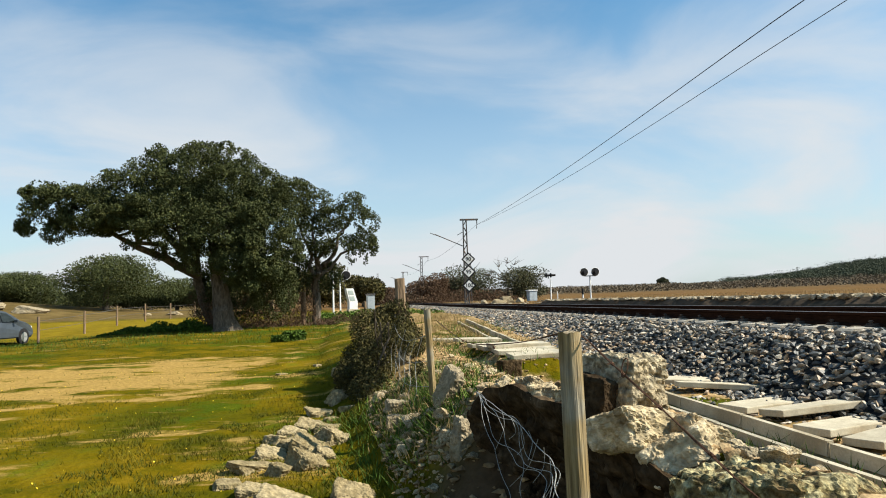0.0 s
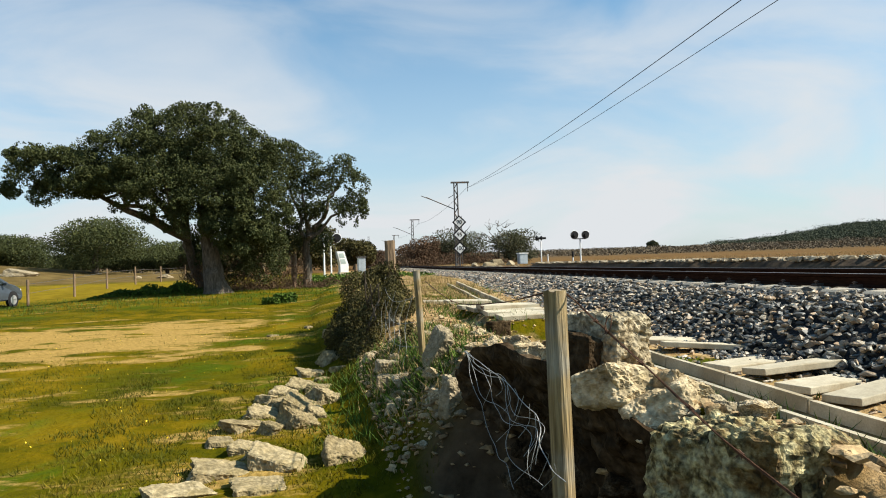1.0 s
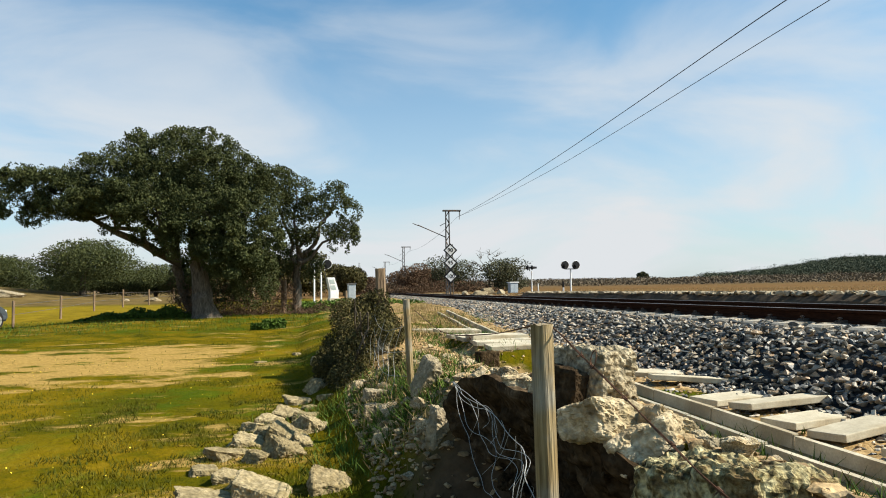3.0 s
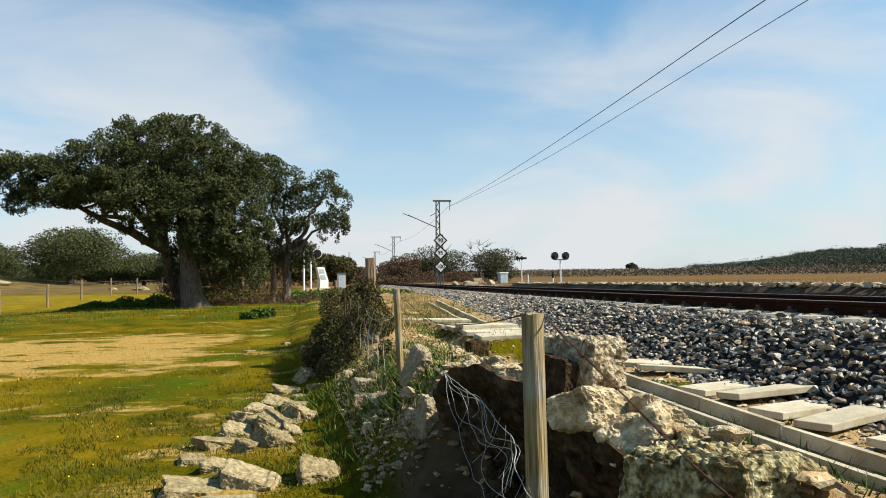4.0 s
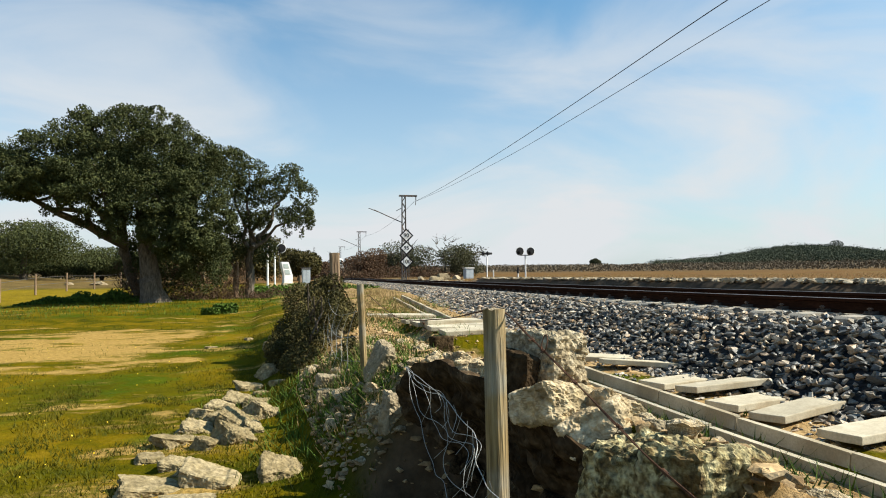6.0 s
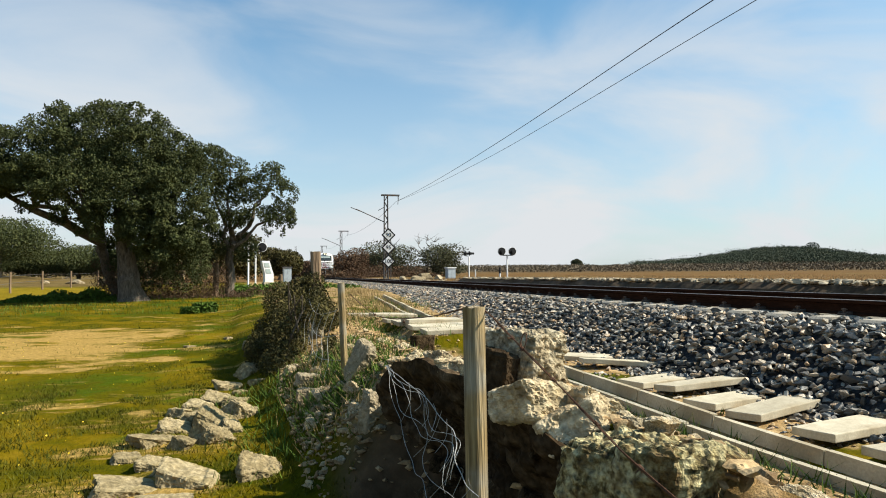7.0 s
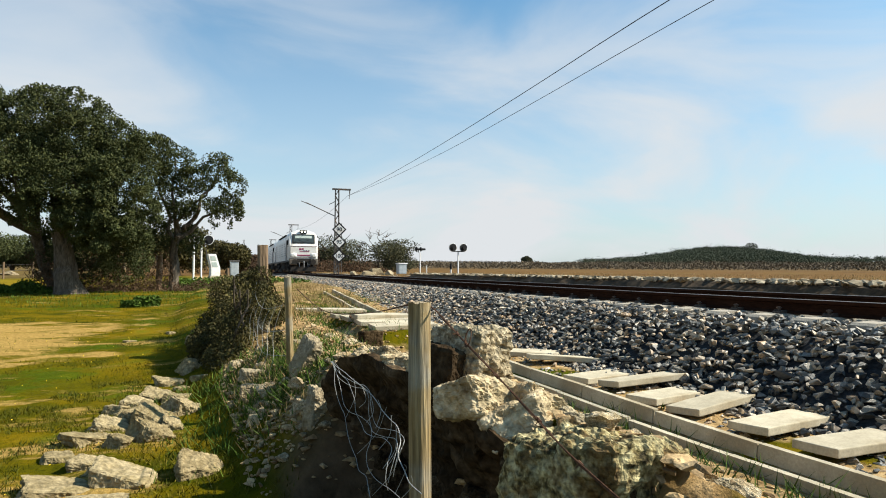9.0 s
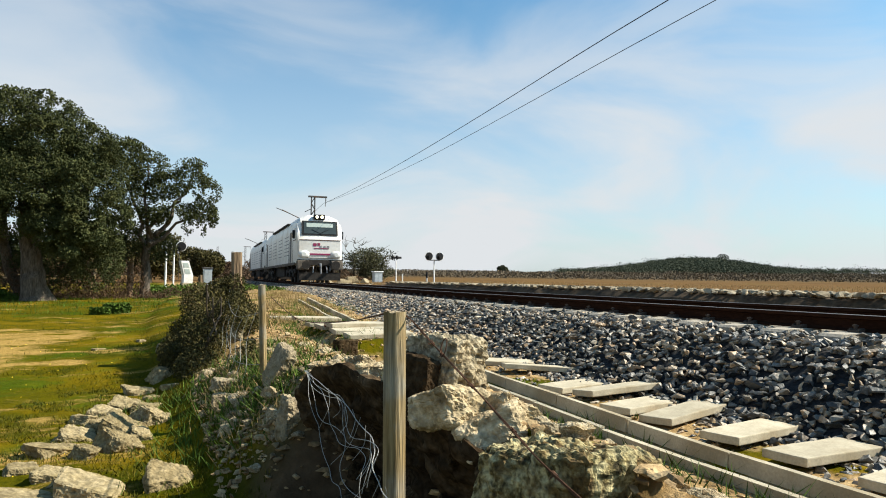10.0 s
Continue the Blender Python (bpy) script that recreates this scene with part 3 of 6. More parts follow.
def height(x, y):
    u = x - xc(y)
    m = meadow(x, y)
    fl = bed(y)
    top = float(np.interp(y, [-6, 0.3, 2.0, 2.4, 3.6, 4.2, 6, 9, 14, 22], [-0.45, -0.20, -0.16, -0.13, -0.13, -0.24, -0.38, -0.4, -0.35, -0.3]))
    foot = float(np.interp(y, [1, 2.6, 3.7, 4.15, 4.7, 7, 10, 18], [-5.74, -5.74, -5.78, -6.45, -6.6, -6.75, -7.0, -7.6]))
    edge = float(np.interp(y, [3.5, 4.3, 9, 10], [-5.62, -5.80, -5.82, -5.9]))
    hill = 0.0
    r = math.hypot(x, y)
    if r > 150:
        b = math.degrees(math.atan2(x + 7, y))
        hill = 9.6 * math.exp(-((b - 44.5) / 5.6) ** 2) * min(1, max(0, (r - 330) / 170)) * (1 if r < 900 else 0.8)
        hill = max(hill, 1.6 * math.exp(-((b - 57) / 9.5) ** 2) * min(1, max(0, (r - 330) / 170)) * (1 if r < 900 else 0.8))
        hill += min(9.0, (r - 150) * 0.016)
    ks = [-400, -9.5, foot - 0.2, foot, edge, -5.4, -4.35, -4.05, -3.5, -3.35, -2.8, -2.5, -1.78, 1.78, 3.0, 4.2, 4.75, 5.3, 9, 40]
    low = float(np.interp(y, [1, 3, 5], [0.30, 0.20, 0.12]))
    zs = [m, m, m + 0.02, m + 0.10, top - 0.12, top - low, fl + 0.04, fl - 0.015, fl - 0.02, fl + 0.02, fl + 0.02, fl - 0.05, -0.40, -0.34, -0.6, -0.55, -0.02, 0.0, -0.05, 0.0]
    if y > 40:
        k = min(1, (y - 40) / 6)
        zs[15] = zs[14] = -0.5 + 0.3 * k
        zs[16] = -0.02 - 0.18 * k
        zs[17] = -0.2 * k
    z = float(np.interp(u, ks, zs))
    n = noise.noise(Vector((x * 1.7, y * 1.7, 3))) * 0.035 + noise.noise(Vector((x * 5, y * 5, 7))) * 0.015
    if u < -3.9 or u > 5:
        z += n * (1.5 if -6 < u < -4.2 else 1)
    # the hump of rubble on which the far lids are piled
    if 6.8 < y < 13 and -5.6 < u < -3.9:
        z = max(z, -0.47 - 1.1 * max(0.0, abs(u + 4.58) - 0.32) - 0.5 * max(0.0, 7.7 - y) - 0.3 * max(0.0, y - 11) + n)
    return z + hill


def make_ground():
    xs = np.concatenate([-np.geomspace(900, 26, 22), np.linspace(-25, -9, 42), np.linspace(-8.8, -3.9, 60), np.linspace(-3.7, 6, 34), np.geomspace(6.6, 2200, 48)])
    ys = np.concatenate([np.linspace(-40, -2, 14), np.linspace(-1.5, 16, 120), np.linspace(16.5, 60, 70), np.geomspace(62, 3000, 60)])
    V = [(x + xc(min(y, 60)) * (1 if abs(x) < 60 else 0), y, 0) for y in ys for x in xs]
    V = [(x, y, height(x, y)) for x, y, _ in V]
    w = len(xs)
    F = [(j * w + i, j * w + i + 1, (j + 1) * w + i + 1, (j + 1) * w + i) for j in range(len(ys) - 1) for i in range(w - 1)]
    return tagged(raw("ground", V, F, M["ground"], smooth=True), "grassy meadow with bare sandy patches and stony earth by the railway", "ground", kind="structure")


make_ground()


# ---- railway track ----
def sweep(name, outline, x0, z0, ys, mat, parent):
    """A rail: its outline drawn along the centre line at the offset x0."""
    V, F = [], []
    n = len(outline)
    for y in ys:
        V += [(xc(y) + x0 + a, y, z0 + b) for a, b in outline]
    for j in range(len(ys) - 1):
        for i in range(n):
            F.append((j * n + i, j * n + (i + 1) % n, (j + 1) * n + (i + 1) % n, (j + 1) * n + i))
    return raw(name, V, F, mat, parent)


RAIL = [(-0.070, -0.159), (0.070, -0.159), (0.070, -0.149), (0.010, -0.128), (0.008, -0.048), (0.034, -0.038), (0.036, -0.004), (-0.036, -0.004), (-0.034, -0.038), (-0.008, -0.048), (-0.010, -0.128), (-0.070, -0.149)]
track_ys = [-14, -8, -4, 0, 4] + [4 + k for k in range(1, 13)] + [20, 30, 45, 70, 110, 180, 300, 420]
track = thing("railway_track", pose(0, 0, 0), "single railway track with rusty rails on concrete sleepers", "railway track", kind="structure")
for side in (-0.87, 0.87):
    r = sweep("rail", RAIL, side, 0, track_ys, M["rust"], track)
    sweep("running_face", [(-0.033, -0.0035), (0.033, -0.0035), (0.026, 0.0), (-0.026, 0.0)], side, 0, track_ys, M["rail_top"], r)["label"] = "worn shiny running face"


def sleeper_mesh():
    bm = bmesh.new()
    prism(bm, [(-1.36, -0.36), (1.36, -0.36), (1.36, -0.19), (1.32, -0.166), (1.05, -0.160), (0.62, -0.160), (0.45, -0.20), (-0.45, -0.20), (-0.62, -0.160), (-1.05, -0.160), (-1.32, -0.166), (-1.36, -0.19)], "y", -0.135, 0.135, 0.018)
    me = bpy.data.meshes.new("sleeper")
    bm.to_mesh(me)
    bm.free()
    me.materials.append(M["sleeper"])
    return me


def clip_mesh():
    bm = bmesh.new()
    box(bm, (0, 0, 0.012), (0.10, 0.11, 0.024), 0.006)
    tube(bm, (0.01, 0, 0.01), (0.01, 0, 0.075), 0.018, seg=6)
    tube(bm, (0.01, 0, 0.055), (0.01, 0, 0.068), 0.03, seg=6)
    tube(bm, (-0.05, -0.045, 0.03), (0.03, -0.045, 0.03), 0.009, seg=5)
    tube(bm, (-0.05, 0.045, 0.03), (0.03, 0.045, 0.03), 0.009, seg=5)
    me = bpy.data.meshes.new("rail_clip")
    bm.to_mesh(me)
    bm.free()
    me.materials.append(M["clip"])
    return me


SLEEPER, CLIP = sleeper_mesh(), clip_mesh()
for k in range(-14, 110):
    y = 3.83 + 0.6 * k
    s = new("sleeper", SLEEPER)
    s.parent = track
    s.matrix_basis = pose(xc(y), y, 0, 0, 0, -4 if y > 14 else -4 * max(0, y - 4) / 10)
    if -3 < y < 26:
        for x, flip in ((-0.87 - 0.115, 180), (-0.87 + 0.115, 0), (0.87 - 0.115, 180), (0.87 + 0.115, 0)):
            c = new("rail_clip", CLIP)
            c.parent = s
            c.matrix_basis = pose(x, 0, -0.160, 0, 0, flip)


def ballast_top(u, y):
    """Upper face of the ballast: level between the sleepers, a shoulder, then the slope down to the strip."""
    fl = bed(y)
    if u > 0:
        return float(np.interp(u, [0, 1.7, 3.0], [-0.235, -0.235, -0.62]))
    return float(np.interp(u, [-3.4, -3.0, -2.58, -1.75, -1.45, -1.25, -0.9, 0], [fl - 0.01, fl + 0.0, fl + 0.035, -0.285, -0.225, -0.195, -0.215, -0.27]))


def make_ballast():
    rng = random.Random(5)
    temps = [template(chip(rng, 10, 0.75)) for _ in range(14)]
    bal = thing("ballast", pose(0, 0, 0), "coarse dark grey crushed stone ballast with tan pieces", "ballast", kind="structure")
    # the near-black bed under the loose stones
    ys = list(np.linspace(-8, 30, 60)) + list(np.geomspace(31, 420, 30))
    us = [-3.15, -2.85, -2.5, -2.1, -1.72, -1.2, -0.6, 0, 0.6, 1.2, 1.7, 2.3, 3.0]
    V = [(xc(y) + u, y, ballast_top(u, y) - 0.035) for y in ys for u in us]
    w = len(us)
    F = [(j * w + i, j * w + i + 1, (j + 1) * w + i + 1, (j + 1) * w + i) for j in range(len(ys) - 1) for i in range(w - 1)]
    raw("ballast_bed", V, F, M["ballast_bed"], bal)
    near, rest = [], []

    def lay(y0, y1, u0, u1, per, size):
        for _ in range(int((y1 - y0) * (u1 - u0) * per)):
            y, u = rng.uniform(y0, y1), rng.uniform(u0, u1)
            s = size * rng.choice((0.7, 0.85, 1, 1, 1.15, 1.35))
            # the sleeper ends stay clear
            if -1.45 < u < -0.9 and abs((y - 3.83 + 0.3) % 0.6 - 0.3) < 0.14:
                continue
            q = (xc(y) + u, y, ballast_top(u, y) + rng.uniform(-0.028, 0.032), s * rng.uniform(0.75, 1.55), s * rng.uniform(0.7, 1.0), s * rng.uniform(0.5, 0.95), rng.uniform(0, 6.3), rng.uniform(-1.3, 1.3))
            if 2.2 < y < 3.9 and -2.62 < u < -1.9 and len(near) < 295:
                near.append(q)
            else:
                rest.append(q)
    lay(-3, 9, -2.95, -1.0, 330, 0.088)
    lay(-3, 9, -3.3, -2.9, 210, 0.070)
    lay(9, 18, -3.1, -1.0, 270, 0.092)
    lay(18, 40, -3.0, -1.1, 150, 0.105)
    lay(40, 80, -2.8, -1.2, 60, 0.12)
    lay(-3, 20, -0.8, 0.8, 70, 0.07)
    lay(-3, 20, 0.95, 1.9, 70, 0.07)
    tagged(scatter("loose_stones", temps, rest, M["ballast"], bal), kind="stuff")
    meshes = []
    for v, f in temps[:8]:
        me = bpy.data.meshes.new("stone")
        me.from_pydata(v.tolist(), [], f.tolist())
        me.materials.append(M["ballast_one"])
        meshes.append(me)
    for i, (x, y, z, sx, sy, sz, a, t) in enumerate(near):
        o = new("stone", meshes[i % 8])
        o.parent = bal
        o.matrix_basis = Matrix.LocRotScale((x, y, z), Euler((t, 0, a)), (sx, sy, sz))


make_ballast()


# ---- cable trough and its lids ----
def make_trough():
    tr = thing("cable_trough", pose(0, 0, 0), "open concrete cable trough laid beside the railway ballast", "cable trough", kind="structure")
    bm = bmesh.new()
    prism(bm, [(-0.155, -0.16), (0.155, -0.16), (0.155, 0.075), (0.105, 0.075), (0.09, -0.10), (-0.09, -0.10), (-0.105, 0.03), (-0.155, 0.03)], "y", -0.494, 0.494, 0.008)
    me = bpy.data.meshes.new("trough_section")
    bm.to_mesh(me)
    bm.free()
    me.materials.append(M["concrete"])
    rng = random.Random(8)
    for k in range(-2, 19):
        y = 0.4 + k
        o = new("trough_section", me)
        o.parent = tr
        slope = math.degrees(math.atan((bed(y + 0.5) - bed(y - 0.5))))
        o.matrix_basis = pose(-3.70 + xc(y) + rng.uniform(-0.008, 0.008), y, bed(y) + 0.02 + rng.uniform(-0.006, 0.006), slope, rng.uniform(-1, 1), -math.degrees(math.atan((xc(y + 0.5) - xc(y - 0.5)))) + rng.uniform(-0.5, 0.5))


make_trough()


def make_lids():
    bm = bmesh.new()
    box(bm, (0, 0, 0), (0.86, 0.30, 0.058), 0.007)
    bmesh.ops.subdivide_edges(bm, edges=[e for e in bm.edges if e.calc_length() > 0.2], cuts=5)
    for v in bm.verts:
        v.co += Vector((noise.noise(v.co * 5), noise.noise(v.co * 5 + Vector((9, 0, 0))), 0.5 * noise.noise(v.co * 4 + Vector((0, 7, 0))))) * 0.010
    lid = part("trough_lid", bm, M["concrete"])
    tagged(lid, "loose pale concrete trough lid lying on the stony strip", "concrete slab", "trough lids")
    rows = [  # x, y, z, turn, tilt in x, tilt in y
        (-2.99, 2.71, -0.808, 6, 0, 1.5), (-2.97, 3.31, -0.805, 13, 0, 1), (-2.94, 4.02, -0.80, 16, -2, -2), (-3.02, 4.47, -0.815, 20, 1, 2), (-2.88, 4.98, -0.755, 4, -5, -2), (-3.02, 5.50, -0.80, 22, 2, 2),
        (-2.82, 6.52, -0.745, -20, -4, 3), (-2.98, 7.20, -0.755, -24, 2, 2), (-2.98, 2.10, -0.81, 9, 1, 0), (-3.0, 1.45, -0.83, 4, 0, 1), (-3.02, 0.8, -0.84, 8, 0, 0), (-2.98, 0.1, -0.84, 5, 1, 0)]
    far = [(-4.50, 9.75, -0.425, 4, 1, 2), (-4.44, 9.36, -0.42, 2, 2, 1), (-4.47, 8.98, -0.42, -3, 1, 2), (-4.40, 8.62, -0.415, 5, 3, 0), (-4.47, 8.24, -0.42, -2, 2, 2), (-4.40, 7.86, -0.425, 3, 4, -1),
           (-4.32, 11.75, -0.45, 6, 3, 2), (-3.98, 11.25, -0.56, -40, 2, 2), (-4.42, 8.8, -0.36, 8, 2, 1), (-4.62, 12.6, -0.49, 4, 2, 2)]
    for i, (x, y, z, a, tx, ty) in enumerate(rows + far):
        m = pose(x + 0.03, y, z - 0.008, tx, ty, a)
        if i:
            copy_thing(lid, m)
        else:
            lid.matrix_basis = m


make_lids()


# ---- stone wall, rubble and boulders along the fence ----
def make_wall():
    wall = thing("stone_wall", pose(0, 0, 0), "tumbled dry stone retaining wall of ochre limestone and earth", "stone wall", kind="structure")
    rng = random.Random(21)
    meshes = []
    for i in range(10):
        bm = boulder(100 + i, (1, 0.85, 0.75), 0.26, 12, 4)
        me = bpy.data.meshes.new("wall_stone")
        bm.to_mesh(me)
        bm.free()
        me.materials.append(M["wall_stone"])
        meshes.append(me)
    # the same shapes in bright limestone for the sunlit top
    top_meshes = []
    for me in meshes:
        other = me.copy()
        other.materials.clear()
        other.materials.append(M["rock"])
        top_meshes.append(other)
    # courses of the shaded face; the stone colour itself is darkened for that shade
    n = 0
    for row in range(8):
        y = -1.2 + rng.uniform(0, 0.2)
        while y < 3.8:
            s = rng.uniform(0.13, 0.34)
            foot = float(np.interp(y, [1, 2.6, 4, 7], [-5.95, -5.97, -6.1, -6.6]))
            topz = float(np.interp(y, [-1, 0.5, 4], [-0.4, -0.3, -0.25]))
            z = -1.22 + row * 0.15
            if z < topz - 0.16 and rng.random() > 0.5:
                x = foot + 0.17 + 0.10 * math.sin((z + 1.2) * 3) + rng.uniform(-0.03, 0.06)
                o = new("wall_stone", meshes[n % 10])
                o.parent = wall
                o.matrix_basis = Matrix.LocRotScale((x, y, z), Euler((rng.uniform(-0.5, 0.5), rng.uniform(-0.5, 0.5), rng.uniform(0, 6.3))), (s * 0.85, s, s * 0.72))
                n += 1
            y += s * rng.uniform(0.75, 1.0)
    # the cut face of dark earth, shade deepened in its colour, rough and undercut, with a lip that carries the rubble
    V, F = [], []
    ny, nz, nl = 240, 72, 5
    for j in range(ny):
        y = -1.6 + 5.8 * j / (ny - 1)
        topz = float(np.interp(y, [-1, 1.3, 1.9, 2.3, 2.6, 3.6, 3.9, 4.2], [-0.6, -0.52, -0.48, -0.36, -0.26, -0.22, -0.28, -0.5]))
        fx = float(np.interp(y, [0, 2.1, 2.5, 3.5, 3.9, 4.2], [-5.76, -5.78, -5.95, -6.0, -6.1, -6.15]))
        for i in range(nz + nl):
            s = min(1.0, i / (nz - 1))
            z = -1.4 + (topz + 1.4) * s
            p = Vector((0, y, z))
            cell = noise.voronoi(p * 5.5 + Vector((0, 0, 0.3 * noise.noise(p * 3))))[0]
            d = 0.10 * noise.fractal(p * 2.1, 1, 2, 4) - 0.16 * max(0.0, 0.55 - cell[0]) + 0.035 * noise.fractal(p * 14, 1, 2, 3)
            x = fx + 0.20 * math.sin(math.pi * min(1.0, s * 1.05)) + 0.10 * (1 - s) + d * min(1.0, 4 * (1.05 - s))
            if i >= nz:
                x += 0.05 * (i - nz + 1)
                z += -0.02 * (i - nz + 1) + 0.03 * noise.fractal(Vector((x * 6, y * 6, 2)), 1, 2, 3) + 0.012
            V.append((x, y + 0.02 * noise.noise(p * 6), z + 0.03 * noise.noise(p * 5)))
    n2 = nz + nl
    for j in range(ny - 1):
        for i in range(n2 - 1):
            F.append((j * n2 + i, (j + 1) * n2 + i, (j + 1) * n2 + i + 1, j * n2 + i + 1))
    o = raw("earth_face", V, F, M["shaded_dark_earth"], wall)
    o["label"] = "dark crumbling earth face, its shade deepened in the colour"
    # rubble on top of the wall and down its broken end
    for k in range(108):
        y = rng.uniform(-0.6, 9) if k < 70 else rng.uniform(4.0, 8.2)
        u = rng.uniform(-5.9, -4.7) if k < 70 else rng.uniform(-6.45, -5.75)
        s = rng.choice((0.05, 0.07, 0.09, 0.12, 0.16)) if k < 70 else rng.choice((0.08, 0.1, 0.13, 0.16, 0.22))
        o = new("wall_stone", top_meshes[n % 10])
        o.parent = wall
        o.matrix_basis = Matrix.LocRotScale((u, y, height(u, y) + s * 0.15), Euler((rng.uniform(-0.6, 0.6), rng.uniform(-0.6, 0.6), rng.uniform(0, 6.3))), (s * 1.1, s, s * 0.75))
        n += 1
    temps = [template(chip(rng, 10, 0.6)) for _ in range(10)]
    rows = []
    for _ in range(5200):
        y, u = rng.uniform(-1, 16), rng.uniform(-6.0, -2.7)
        if rng.random() > (1.0 if u < -3.9 else 0.55) * (1 if y < 9 else 0.6):
            continue
        s = rng.choice((0.02, 0.03, 0.03, 0.045, 0.06)) * (1.25 if y > 6 else 1)
        if -3.92 < u < -3.48:
            continue
        x = u + xc(y)
        rows.append((x, y, height(x, y) + s * 0.1, s * rng.uniform(0.9, 1.5), s, s * 0.8, rng.uniform(0, 6.3), rng.uniform(-0.6, 0.6)))
    for _ in range(1300):
        y = rng.uniform(3.9, 8.8)
        x = -5.7 - 0.9 * rng.random() ** 1.2
        s = rng.choice((0.025, 0.03, 0.045, 0.06, 0.09))
        rows.append((x, y, height(x, y) + s * 0.1, s * rng.uniform(0.9, 1.5), s, s * 0.8, rng.uniform(0, 6.3), rng.uniform(-0.6, 0.6)))
    for _ in range(3200):
        y = 1.2 + 7.3 * rng.random()
        u = -5.92 + abs(rng.gauss(0, 0.4)) if y < 4.4 else rng.uniform(-6.6, -5.0)
        s = rng.choice((0.025, 0.035, 0.045, 0.06, 0.085))
        rows.append((u, y, height(u, y) + s * 0.12, s * rng.uniform(0.9, 1.6), s, s * 0.8, rng.uniform(0, 6.3), rng.uniform(-0.7, 0.7)))
    tagged(scatter("rubble", temps, rows, M["rubble"], wall), kind="stuff")


make_wall()


def rock(seed, x, y, z, s, turn=0, tilt=0, mat="rock", label="weathered limestone block resting on the wall", rough=0.16, cuts=7, group="boulders", name="boulder"):
    ob = part(name, boulder(seed, s, rough, cuts, 5 if x > -6.3 and y < 3 else 4), M[mat], smooth=False)
    ob.matrix_basis = pose(x, y, z, tilt, 0, turn)
    return tagged(ob, label, "rock", group)


def hewn(seed, s, rough=0.05, skew=0.16, cuts=26):
    """A broken block: a skewed cuboid with chipped edges and a pitted skin, of size s."""
    rng = random.Random(seed)
    bm = bmesh.new()
    bmesh.ops.create_cube(bm, size=1)
    for v in bm.verts:
        v.co += Vector((rng.uniform(-skew, skew), rng.uniform(-skew, skew), rng.uniform(-skew, skew)))
    bmesh.ops.bevel(bm, geom=bm.edges[:], offset=0.07, segments=1, affect="EDGES")
    bmesh.ops.triangulate(bm, faces=bm.faces[:])
    while len(bm.verts) < 4500:
        long = [e for e in bm.edges if e.calc_length() > 0.035]
        if not long:
            break
        bmesh.ops.subdivide_edges(bm, edges=long, cuts=1)
        bmesh.ops.triangulate(bm, faces=[f for f in bm.faces if len(f.verts) > 3])
    bm.normal_update()
    off = Vector((seed * 3.7, seed * 1.3, 0))
    q = max(s)
    moved = []
    for v in bm.verts:
        p = Vector((v.co.x * s[0], v.co.y * s[1], v.co.z * s[2])) / q
        big = noise.fractal(p * 3 + off, 1, 2, 3)
        step = round(2.5 * noise.noise(p * 4 + off)) / 2.5
        pit = max(0.0, abs(noise.noise(p * 9 + off)) - 0.28)
        fine = noise.fractal(p * 16 + off, 1, 2, 3)
        moved.append(v.co + v.normal * rough * (1.1 * big + 0.8 * step - 1.6 * pit + 0.4 * fine))
    for v, c in zip(bm.verts, moved):
        v.co = Vector((c.x * s[0], c.y * s[1], c.z * s[2]))
    return bm


def cut_rock(seed, x, y, z, s, turn, tilt, lean, mat, label, rough=0.06, skew=0.16):
    ob = part("boulder", hewn(seed, s, rough, skew), M[mat])
    ob.matrix_basis = pose(x, y, z, tilt, lean, turn)
    return tagged(ob, label, "rock", "boulders")


cut_rock(1, -5.70, 2.71, -0.125, (0.22, 0.34, 0.26), 20, 3, 4, "grey_rock", "squarish pale grey limestone block on top of the wall", 0.06, 0.06)
# dark lump added where the squarish block's left face lies in shade
cut_rock(22, -5.885, 2.66, -0.18, (0.12, 0.24, 0.23), 16, 0, 6, "shaded_dark_earth", "added dark lump standing in for the squarish block's shaded left side", 0.04, 0.14)
cut_rock(2, -5.80, 2.42, -0.30, (0.29, 0.32, 0.16), 22, -16, 10, "rock", "ochre limestone ledge jutting out below the squarish block", 0.06)
cut_rock(3, -5.66, 2.24, -0.36, (0.19, 0.25, 0.17), 52, -26, 10, "rock", "broken ochre limestone block below the squarish one", 0.06)
cut_rock(21, -5.56, 2.35, -0.36, (0.24, 0.24, 0.2), 10, -10, 18, "rock", "broken ochre limestone block beside the ledge", 0.06)
cut_rock(5, -5.70, 1.66, -0.53, (0.44, 0.52, 0.48), 12, -2, 3, "lichen", "large lichen-covered boulder with brown moss spots", 0.06, 0.08)
cut_rock(6, -5.52, 2.02, -0.40, (0.18, 0.18, 0.17), 30, 10, 10, "grey_rock", "small pale stone wedged beside the boulder", 0.08)
cut_rock(8, -5.34, 1.36, -0.60, (0.22, 0.24, 0.20), 40, 0, 8, "rock", "small ochre stone beside the lichen boulder", 0.08)
cut_rock(7, -5.92, 3.25, -0.225, (0.10, 0.15, 0.07), 70, 0, 0, "rock", "ochre stone at the wall's broken edge", 0.08)
cut_rock(17, -5.90, 2.95, -0.215, (0.09, 0.11, 0.06), 20, 0, 10, "rock", "ochre stone at the wall's broken edge", 0.08)
cut_rock(19, -5.86, 3.70, -0.24, (0.13, 0.13, 0.08), 40, 0, 10, "rock", "ochre stone at the wall's broken edge", 0.08)
cut_rock(9, -6.02, 5.62, -0.48, (0.15, 0.24, 0.34), 20, 18, 22, "pale_rock", "pale slanting stone in the rubble beside the thin post", 0.05)
